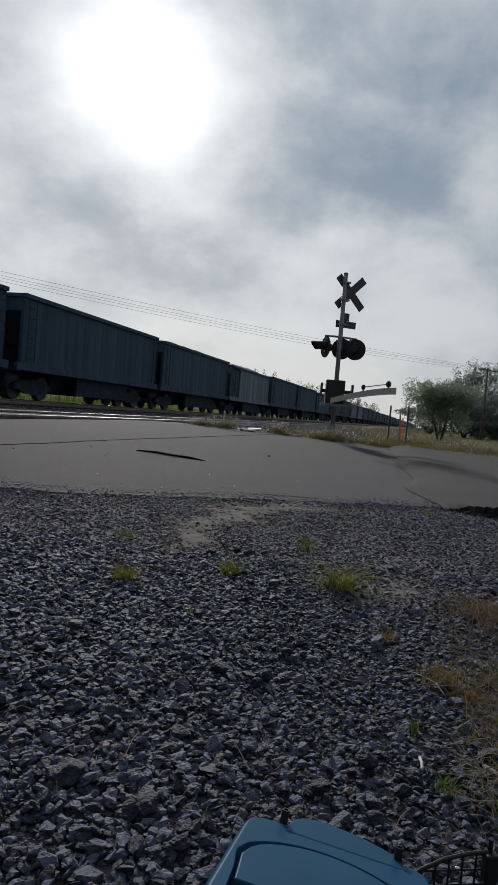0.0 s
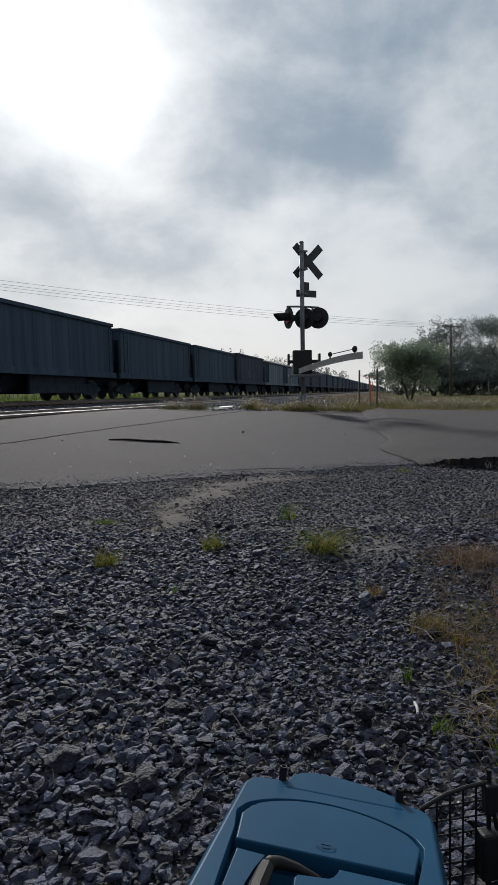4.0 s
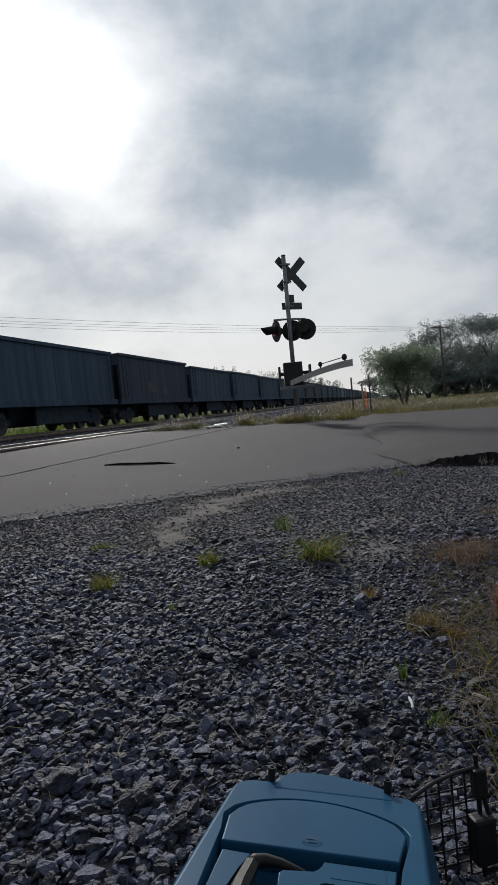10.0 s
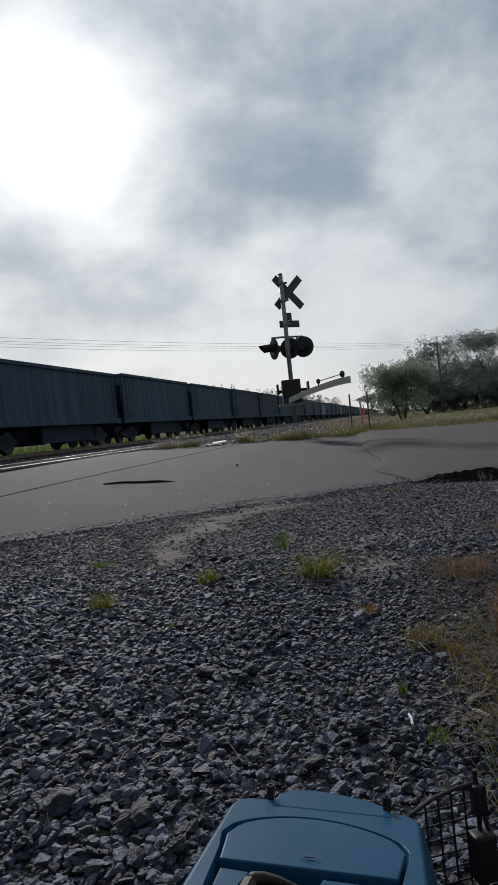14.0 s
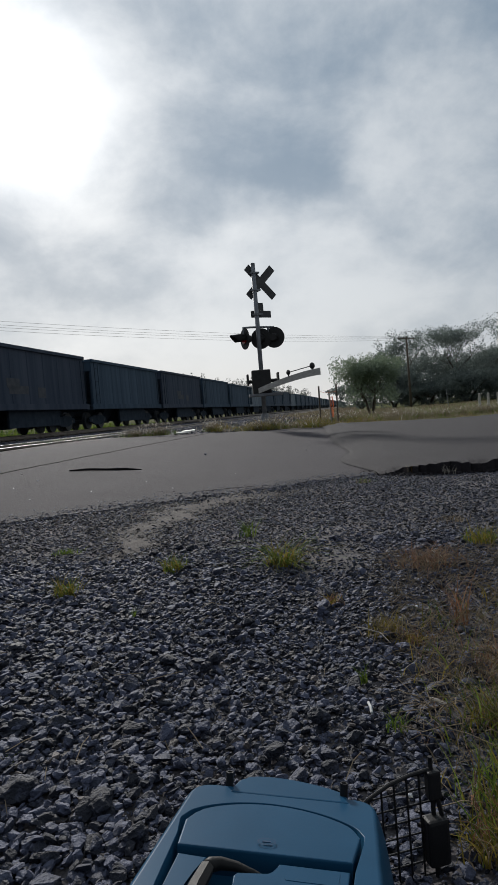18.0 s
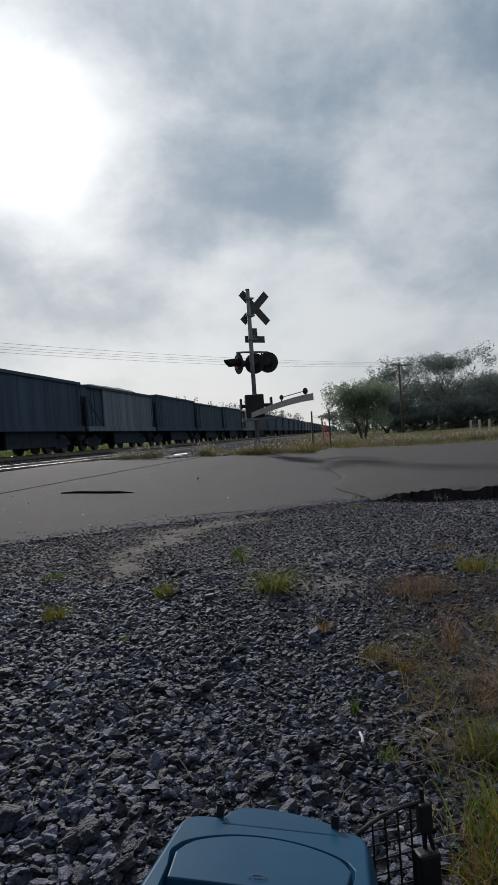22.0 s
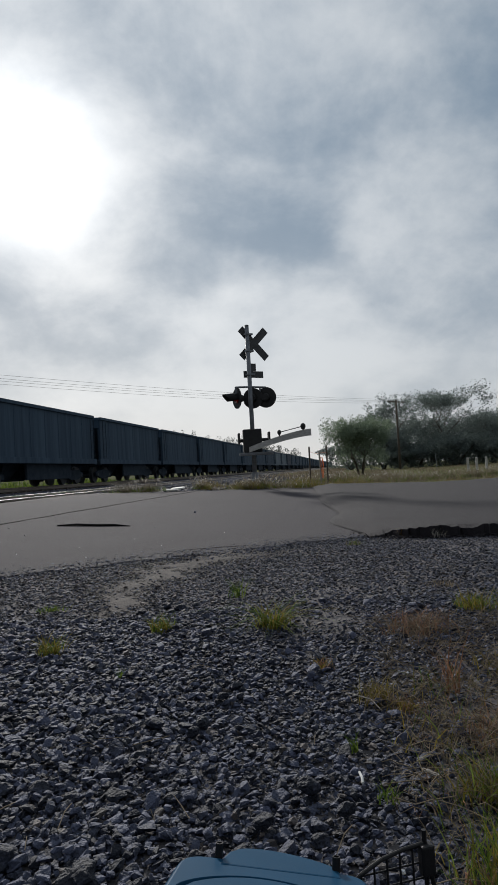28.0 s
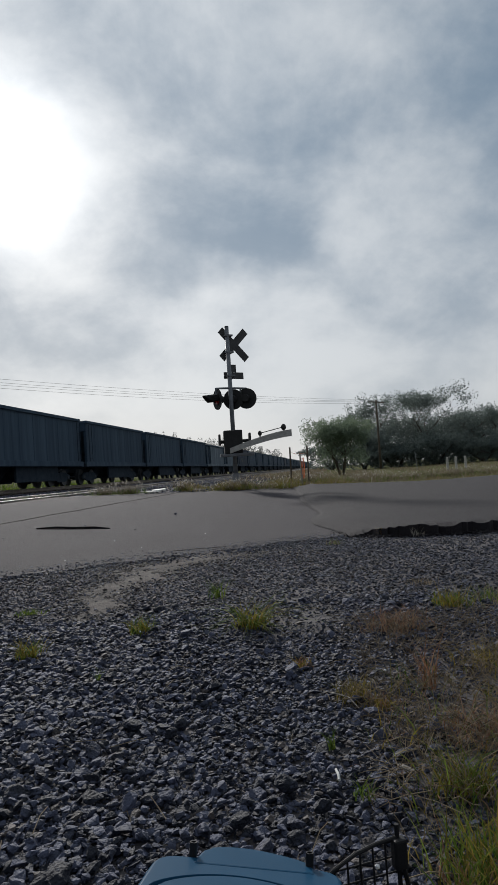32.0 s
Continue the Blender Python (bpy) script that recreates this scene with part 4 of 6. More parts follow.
tree("bush_tree", 10.2, 44.5, 4.3, 2.3, 11, M_LEAF_LIGHT, 24000, 0.06, "light green leafy small tree at the verge", 0.15, 0.24, 0.0, "tree", 4)
OAKS = [
    (22.5, 60, 9.1, 4.2, 14000, "large green oak with uneven crown", 0.32, 0.15, 0.05, 1),
    (17.5, 61, 8.5, 3.0, 7000, "oak with thin airy upper branches", 0.26, 0.22, 0.35, 1),
    (27.5, 61, 6.9, 4.2, 11000, "green oak behind the white posts", 0.28, 0.12, 0.1, 1),
    (33.5, 64, 6.8, 4.6, 7000, "half bare oak with twisted limbs", 0.3, 0.2, 0.35, 1),
    (14.8, 56, 4.4, 3.0, 9000, "dense shrub tree under the oaks", 0.16, 0.05, 0.0, 3),
    (21.0, 55, 3.6, 3.4, 9000, "dark undergrowth tree beside the oaks", 0.14, 0.03, 0.0, 3),
    (28.5, 56, 3.6, 3.6, 9000, "dark undergrowth tree at the wood's edge", 0.14, 0.03, 0.0, 3),
    (35.5, 57, 3.4, 3.6, 8000, "low undergrowth tree at the wood's edge", 0.14, 0.03, 0.0, 3),
    (17.5, 55, 2.6, 3.4, 7000, "low shrub at the edge of the field", 0.12, 0.02, 0.0, 3),
    (24.6, 54, 2.6, 3.4, 7000, "low shrub before the oaks", 0.12, 0.02, 0.0, 3),
    (32, 55, 2.8, 3.6, 7000, "low shrub before the half bare oak", 0.12, 0.02, 0.0, 3),
    (12.4, 58, 3.0, 2.4, 6000, "low shrub behind the small tree", 0.12, 0.02, 0.0, 3),
    (40.5, 66, 6.4, 4.6, 9000, "green oak at the far end of the row", 0.3, 0.12, 0.1, 1),
    (20.0, 65, 6.6, 4.0, 12000, "dense green tree inside the wood", 0.2, 0.04, 0.0, 3),
    (25.6, 66, 6.9, 4.2, 12000, "dense tree between two tall oaks", 0.2, 0.04, 0.0, 3),
    (31.0, 68, 6.6, 4.4, 12000, "dense tree behind the half bare oak", 0.2, 0.04, 0.0, 3),
    (37.0, 69, 6.4, 4.4, 10000, "dense tree at the back of the wood", 0.2, 0.04, 0.0, 3),
]
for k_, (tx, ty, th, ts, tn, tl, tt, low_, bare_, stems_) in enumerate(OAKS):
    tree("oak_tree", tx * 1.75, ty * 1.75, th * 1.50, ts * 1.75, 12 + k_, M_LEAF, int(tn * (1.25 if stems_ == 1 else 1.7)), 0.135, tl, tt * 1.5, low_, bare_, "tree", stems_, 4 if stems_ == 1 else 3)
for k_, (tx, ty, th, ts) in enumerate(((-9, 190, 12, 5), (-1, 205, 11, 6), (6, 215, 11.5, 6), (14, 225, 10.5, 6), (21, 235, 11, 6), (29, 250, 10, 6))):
    tree("far_tree", tx, ty, th, ts, 40 + k_, M_LEAF_FAR, 8000, 0.20, "far tree behind the train, leaves paled for haze", 0.3, 0.15, 0.15, depth=2)


# ---- loose stone, built in arrays ----
def tri_mesh(name, verts, tris, mat, smooth=False):
    me = bpy.data.meshes.new(name)
    v, t = np.asarray(verts, np.float32), np.asarray(tris, np.int32)
    me.vertices.add(len(v))
    me.vertices.foreach_set("co", v.ravel())
    me.loops.add(t.size)
    me.loops.foreach_set("vertex_index", t.ravel())
    me.polygons.add(len(t))
    me.polygons.foreach_set("loop_start", np.arange(0, t.size, t.shape[1], dtype=np.int32))
    me.materials.append(mat)
    me.update(calc_edges=True)
    me.polygons.foreach_set("use_smooth", [smooth] * len(t))
    return me


def stone_shapes(count, points, seed):
    """Angular broken stones: hulls of a few random points."""
    rng = np.random.default_rng(seed)
    out = []
    for k in range(count):
        p = rng.normal(size=(points, 3))
        p /= np.linalg.norm(p, axis=1)[:, None]
        p = np.sign(p) * np.abs(p) ** 0.75
        p *= np.array([1.0, rng.uniform(0.6, 0.95), rng.uniform(0.34, 0.6)]) * rng.uniform(0.85, 1.1, (points, 1))
        bm = bmesh.new()
        for q in p:
            bm.verts.new(q)
        r = bmesh.ops.convex_hull(bm, input=bm.verts)
        bmesh.ops.delete(bm, geom=[g for g in r["geom_interior"] if isinstance(g, bmesh.types.BMVert)], context="VERTS")
        bm.verts.index_update()
        bmesh.ops.triangulate(bm, faces=bm.faces)
        bm.verts.ensure_lookup_table()
        v = np.array([x.co[:] for x in bm.verts])
        f = np.array([[q.index for q in g.verts] for g in bm.faces])
        bm.free()
        out.append((v, f))
    return out


def random_turns(rng, n, tilt):
    yaw = rng.uniform(0, 2 * np.pi, n)
    a, b = rng.normal(0, tilt, n), rng.normal(0, tilt, n)
    cz, sz, ca, sa, cb, sb = np.cos(yaw), np.sin(yaw), np.cos(a), np.sin(a), np.cos(b), np.sin(b)
    Z, O = np.zeros(n), np.ones(n)
    Rz = np.stack([cz, -sz, Z, sz, cz, Z, Z, Z, O], 1).reshape(-1, 3, 3)
    Rx = np.stack([O, Z, Z, Z, ca, -sa, Z, sa, ca], 1).reshape(-1, 3, 3)
    Ry = np.stack([cb, Z, sb, Z, O, Z, -sb, Z, cb], 1).reshape(-1, 3, 3)
    return Rx @ Ry @ Rz


def scatter(name, shapes, pos, size, rng, mat, tilt=0.34):
    which = rng.integers(0, len(shapes), len(pos))
    R = random_turns(rng, len(pos), tilt)
    V, T, o = [], [], 0
    for k, (v, f) in enumerate(shapes):
        idx = np.nonzero(which == k)[0]
        if not len(idx):
            continue
        w = np.einsum("nij,vj->nvi", R[idx], v) * size[idx][:, None, None] + pos[idx][:, None, :]
        V.append(w.reshape(-1, 3))
        T.append((f[None] + (np.arange(len(idx)) * len(v))[:, None, None] + o).reshape(-1, 3))
        o += len(idx) * len(v)
    return tri_mesh(name, np.concatenate(V), np.concatenate(T), mat)


def worn(x, y):
    """The sandy track trodden towards the road."""
    mid = np.interp(y, [3.3, 3.7, 4.7, 5.6, 6.1], [-0.72, -0.70, -0.60, -0.32, 0.15])
    wide = np.interp(y, [3.3, 4.2, 5.2, 6.0], [0.10, 0.20, 0.34, 0.5])
    return np.exp(-((x - mid + 0.06 * np.sin(6 * y)) / wide) ** 2) * np.clip((y - 3.3) / 0.6, 0, 1)


def bare(x, y):
    """How bare of stone the yard is: a trodden track, the weedy side, the road's edge."""
    track_a = 0.86 * worn(x, y)
    track_b = 0.85 * np.exp(-(((x - 0.62 - 0.12 * np.sin(2 * y)) / 0.3) ** 2)) * np.exp(-(((y - 3.2) / 0.65) ** 2))
    side = np.clip((x - 0.48 - 0.18 * (y - 1.0)) / 0.3, 0, 1) * np.clip((2.6 - y) / 0.8, 0, 1) * 0.8
    far_right = np.clip((x - 1.3) / 1.5, 0, 1) * np.clip((y - 3.5) / 1.5, 0, 1) * 0.45
    return np.clip(track_a + track_b + side + far_right, 0, 1)


def rough_lump(r, seed):
    """A rounded, pitted lump of stone with a few broken faces."""
    bm = bmesh.new()
    bmesh.ops.create_icosphere(bm, subdivisions=4, radius=1.0)
    pr = random.Random(seed)
    cuts = [(Vector((pr.gauss(0, 1), pr.gauss(0, 1), pr.gauss(0, 1))).normalized(), pr.uniform(0.62, 0.88)) for _ in range(7)]
    off = Vector((seed * 3.7, seed * 1.9, 0))
    flat = Vector((1.0, pr.uniform(0.7, 0.95), pr.uniform(0.5, 0.72)))
    for v in bm.verts:
        c = v.co.copy()
        for n, d in cuts:
            h = c.dot(n)
            if h > d:
                c -= n * (h - d)
        c *= 1 + 0.16 * noise.noise(c * 1.7 + off) + 0.09 * noise.noise(c * 5 + off) + 0.045 * noise.noise(c * 13 + off)
        v.co = Vector((c.x * flat.x, c.y * flat.y, c.z * flat.z)) * r
    me = mesh_of(bm, "stone")
    me.materials.append(M_STONE)
    return me


def gravel():
    rng = np.random.default_rng(21)
    fine_shapes = stone_shapes(46, 15, 1)
    rough_shapes = stone_shapes(28, 8, 2)

    def field(n, x0, x1, y0, y1, lo, hi, power, fan=False):
        x, y = rng.uniform(x0, x1, n), rng.uniform(y0, y1, n)
        if fan:
            k = (x > -0.5 * (y + 0.5)) & (x < 0.56 * (y + 0.5))
            x, y = x[k], y[k]
            n = len(x)
        keep = (y < yard_edge(x) - 0.02 + np.abs(rng.normal(0, 0.2, n)) * (x < 1.7)) & (rng.random(n) > bare(x, y))
        x, y = x[keep], y[keep]
        size = lo + (hi - lo) * rng.random(len(x)) ** power
        return x, y, size

    def lay(x, y, size, lift):
        z = height(x, y) + ripple(x, y) + size * rng.uniform(-0.05, lift, len(x)) - 0.008
        return np.stack([x, y, z], 1)
    # close by
    x, y, s = field(62000, -1.9, 2.0, 0.05, 3.6, 0.0055, 0.0165, 1.5)
    s *= np.interp(y, [0.3, 1.2, 2.5, 4], [1.15, 1.05, 1.0, 0.95]) * np.interp(x, [-1.0, -0.4, 0.3, 1.2], [1.4, 1.15, 0.92, 0.8])
    tagged(new("gravel", scatter("gravel", fine_shapes, lay(x, y, s, 0.95), s, rng, M_STONE)), "dark grey angular crushed stone covering the yard", "gravel", kind="stuff")
    x, y, s = field(4200, -1.9, 1.9, 0.1, 6.0, 0.006, 0.019, 1.5)
    tagged(new("gravel", scatter("gravel", fine_shapes, lay(x, y, s, 0.95), s, rng, M_STONE_WARM)), "brownish broken stones scattered through the gravel", "gravel", kind="stuff")
    # a top layer of larger lumps
    x, y, s = field(2600, -1.9, 1.4, 0.1, 3.6, 0.0165, 0.033, 3.4)
    tagged(new("gravel", scatter("gravel", fine_shapes, lay(x, y, s, 0.75), s, rng, M_STONE)), "larger dark grey broken stones among the gravel", "gravel", kind="stuff")
    # further off
    x, y, s = field(125000, -4.6, 5.2, 3.3, 9.0, 0.008, 0.0185, 1.4, True)
    tagged(new("gravel", scatter("gravel", rough_shapes, lay(x, y, s, 0.55), s, rng, M_STONE_PALE, 0.2)), "grey crushed stone running up to the road edge", "gravel", kind="stuff")
    # outside the view
    coarse = stone_shapes(16, 6, 5)
    x, y, s = field(56000, -7, 7, -4, 6.5, 0.013, 0.032, 1.4)
    edge = 0.25 * np.abs(rng.normal(size=len(x)))
    k = ((x < -1.9 + edge) | (x > 2.0 - edge) | (y < 0.05 + edge)) & ~((y > 3.3) & (x > -0.5 * (y + 0.5)) & (x < 0.56 * (y + 0.5)))
    x, y, s = x[k], y[k], s[k]
    tagged(new("gravel", scatter("gravel", coarse, lay(x, y, s, 0.4), s, rng, M_STONE)), "grey crushed stone of the wider yard", "gravel", kind="stuff")
    # small chips and grit between, and over the bare track
    x, y = rng.uniform(-2.8, 2.4, 20000), rng.uniform(0.2, 8.4, 20000)
    k = y < yard_edge(x) + np.abs(rng.normal(0, 0.45, 20000)) * (x < 1.7)
    x, y = x[k], y[k]
    s = rng.uniform(0.0025, 0.007, len(x))
    tagged(new("grit", scatter("grit", rough_shapes, lay(x, y, s, 0.4), s, rng, M_STONE)), "fine stone chips between the larger stones", "gravel", kind="stuff")
    x, y, s = field(30000, -0.6, 1.6, 0.3, 3.6, 0.003, 0.0065, 1.3)
    tagged(new("grit", scatter("grit", rough_shapes, lay(x, y, s, 0.9), s, rng, M_STONE)), "small dark stone chips filling the gaps", "gravel", kind="stuff")
    # crumbled edge of the asphalt, and the broken end of the newer layer
    f = rng.random(260)
    x, y = 1.78 + 0.62 * f ** 1.3 + rng.normal(0, 0.09, 260), 7.1 + 2.9 * f + rng.normal(0, 0.1, 260)
    s = rng.uniform(0.005, 0.016, 260) * (1.1 - 0.6 * f)
    tagged(new("rubble", scatter("rubble", rough_shapes, np.stack([x, y, height(x, y) + 0.012 + 0.2 * s], 1), s, rng, M_ASPHALT_DARK)), "broken lumps along the end of the newer asphalt", "gravel", kind="stuff")
    x = rng.uniform(-4.5, 1.75, 7000)
    y = yard_edge(x) + rng.normal(0.06, 0.20, 7000)
    s = rng.uniform(0.005, 0.017, 7000)
    tagged(new("rubble", scatter("rubble", rough_shapes, np.stack([x, y, height(x, y) + 0.15 * s], 1), s, rng, M_STONE)), "dark crumbs of asphalt along the broken road edge", "gravel", kind="stuff")
    x = rng.uniform(1.75, 5.0, 900)
    y = yard_edge(x) - 0.03 - np.abs(rng.normal(0, 0.07, 900))
    s = rng.uniform(0.008, 0.04, 900) * rng.random(900) ** 0.5
    tagged(new("rubble", scatter("rubble", rough_shapes, np.stack([x, y, height(x, y) + 0.2 * s], 1), s, rng, M_ASPHALT_DARK, 0.8)), "dark broken lumps at the foot of the raised asphalt edge", "gravel", kind="stuff")
    # sand on the trodden track and along the road's edge
    x, y = rng.uniform(-1.6, 1.6, 60000), rng.uniform(3.3, 7.2, 60000)
    k = (rng.random(60000) < worn(x, y) + 0.35 * np.exp(-((y - yard_edge(x)) / 0.13) ** 2) * (x < 1.5)) & (y < yard_edge(x) + 0.16)
    x, y = x[k], y[k]
    s = rng.uniform(0.006, 0.014, len(x))
    tagged(new("sand", scatter("sand", rough_shapes, lay(x, y, s, 0.3), s, rng, M_SAND)), "pale brown sandy grit on a trodden track", "sand", kind="stuff")
    # packed sandy dirt under it
    me = grid_mesh("sand_patch", np.linspace(-1.6, 1.3, 130), np.linspace(3.2, 6.9, 150),
                   lambda X, Y: height(X, Y) + ripple(X, Y) - 0.012 + 0.020 * (worn(X, Y) - 0.42 + 0.16 * np.sin(9 * X + 4 * Y) * np.sin(7 * Y - 3 * X) + 0.10 * np.sin(23 * X - 9 * Y) * np.sin(19 * Y + 6 * X)) - 0.2 * np.clip(Y - yard_edge(X) - 0.05, 0, 1))
    me.materials.append(M_SANDY)
    tagged(new("sand_patch", me), "packed pale brown dirt worn bare by the road", "dirt", kind="stuff")
    # worn stone chips showing in the asphalt
    x = rng.uniform(-5, 1.7, 15000)
    y = yard_edge(x) + rng.exponential(1.2, 15000)
    k = y < 15
    x, y = x[k], y[k]
    s = rng.uniform(0.002, 0.0065, len(x))
    tagged(new("road_chips", scatter("road_chips", rough_shapes, np.stack([x, y, height(x, y) + 0.0038 - 0.15 * s], 1), s, rng, M_CHIP)), "worn stone chips in the old asphalt", "gravel", kind="stuff")
    # ballast along the near track beyond the crossing
    n = 9000
    a, c = rng.uniform(16.8, 60, n) , rng.uniform(5.0, 13.0, n)
    px = -math.cos(BEAR) * c + math.sin(BEAR) * a
    py = -0.46 + math.sin(BEAR) * c + math.cos(BEAR) * a
    s = rng.uniform(0.02, 0.05, n)
    pz = height(px, py) + s * 0.1 - 0.01
    tagged(new("ballast", scatter("ballast", rough_shapes, np.stack([px, py, pz], 1), s, rng, M_STONE)), "loose dark ballast stones between the tracks", "ballast", kind="stuff")
    n = 9000
    a, c = rng.uniform(16.2, 40, n), rng.uniform(2.3, 7.0, n)
    px = -math.cos(BEAR) * c + math.sin(BEAR) * a
    py = -0.46 + math.sin(BEAR) * c + math.cos(BEAR) * a
    k = py > np.interp(px, [q[0] for q in FAR_EDGE], [q[1] for q in FAR_EDGE]) + 0.05
    px, py = px[k], py[k]
    s = rng.uniform(0.02, 0.05, len(px))
    tagged(new("ballast", scatter("ballast", rough_shapes, np.stack([px, py, height(px, py) + s * 0.1 - 0.01], 1), s, rng, M_STONE)), "dark ballast stones at the end of the pavement", "ballast", kind="stuff")
    # single lumps that stand out
    lumps = [(-0.485, 1.0, 0.046), (-0.29, 0.92, 0.044), (-0.30, 3.72, 0.038), (-0.21, 3.62, 0.042), (-0.12, 3.70, 0.034), (-0.26, 3.55, 0.030), (-0.08, 1.66, 0.024), (0.02, 1.98, 0.023), (-0.80, 2.0, 0.045), (-0.21, 1.75, 0.036), (-0.05, 1.72, 0.03), (-0.34, 1.83, 0.027), (-0.59, 1.34, 0.042), (-0.81, 1.32, 0.045), (0.23, 1.23, 0.032), (-0.48, 1.33, 0.034), (-0.17, 2.95, 0.024), (-0.44, 3.6, 0.031), (0.10, 1.08, 0.027), (0.30, 1.10, 0.024), (-0.38, 1.28, 0.027), (-0.62, 0.86, 0.034), (-0.12, 1.24, 0.023), (0.22, 0.98, 0.024), (-0.20, 0.80, 0.031)]
    for k, (x, y, r) in enumerate(lumps):
        o = new("stone", rough_lump(r, k))
        o.matrix_basis = pose(x, y, h1(x, y) + r * 0.38, rng.uniform(-15, 15), rng.uniform(-15, 15), rng.uniform(0, 360))
        tagged(o, "large rough grey stone lying on the gravel", "stone", "large stones in the gravel")
    # pebbles on the road
    for k, (x, y, r) in enumerate([(-0.29, 10.73, 0.035), (-0.78, 8.55, 0.024), (-2.23, 7.6, 0.02), (1.49, 11.29, 0.03), (-0.1, 6.3, 0.02), (-2.6, 8.2, 0.02), (-3.1, 6.9, 0.018), (0.9, 9.1, 0.016), (-1.5, 9.0, 0.016), (2.9, 9.6, 0.024), (-0.02, 5.75, 0.024)]):
        v, f = rough_shapes[k]
        me = tri_mesh("pebble", v * r, f, M_STONE)
        o = new("pebble", me)
        o.matrix_basis = pose(x, y, h1(x, y) + 0.012 + r * 0.4, 0, 0, rng.uniform(0, 360))
        tagged(o, "small dark stone lying on the asphalt", "stone", "pebbles on the road")


gravel()


# ---- grasses and weeds ----
def blades(rng, n, x, y, z, tall, lean, wide, spread, segs=3):
    """Bent tapering blades: vertices and quads."""
    px, py = x + rng.normal(0, spread, n), y + rng.normal(0, spread, n)
    an = rng.uniform(0, 2 * np.pi, n)
    ln = lean * rng.uniform(0.4, 1.0, n)
    h = tall * rng.uniform(0.45, 1.05, n)
    w = wide * rng.uniform(0.6, 1.3, n)
    fa = an + rng.normal(0, 0.6, n) + np.pi / 2
    f = np.linspace(0, 1, segs + 1)
    out = h[:, None] * ln[:, None] * f[None] ** 1.8
    zz = h[:, None] * f[None] * np.sqrt(np.clip(1 - (ln[:, None] * f[None]) ** 2 * 0.45, 0.1, 1))
    cx, cy = px[:, None] + np.cos(an)[:, None] * out, py[:, None] + np.sin(an)[:, None] * out
    cz = np.broadcast_to(z, (n,))[:, None] + zz
    ww = w[:, None] * (1 - f[None] ** 1.5 * 0.92) / 2
    ox, oy = np.cos(fa)[:, None] * ww, np.sin(fa)[:, None] * ww
    L = np.stack([cx - ox, cy - oy, cz], 2)
    R = np.stack([cx + ox, cy + oy, cz], 2)
    V = np.stack([L, R], 2).reshape(n, -1, 3)
    q = np.array([[2 * k, 2 * k + 1, 2 * k + 3, 2 * k + 2] for k in range(segs)])
    F = q[None] + (np.arange(n) * V.shape[1])[:, None, None]
    return V.reshape(-1, 3), F.reshape(-1, 4)


def joined(name, sets, mat):
    V, F, o = [], [], 0
    for v, f in sets:
        V.append(v)
        F.append(f + o)
        o += len(v)
    return tri_mesh(name, np.concatenate(V), np.concatenate(F), mat)


def tuft(x, y, tall, spread, n, mats, label, seed, lean=0.9, wide=0.004, name="grass_tuft", category="grass", group="tufts in the gravel"):
    rng = np.random.default_rng(seed)
    thing = base(name, pose(x, y, h1(x, y) - 0.008), label, category, group)
    share = n // len(mats)
    for k, m in enumerate(mats):
        tagged(part("foliage", joined("foliage", [blades(rng, share, 0, 0, 0, tall * (1 - 0.12 * k), lean, wide, spread)], m), None, thing), kind="stuff")
    return thing


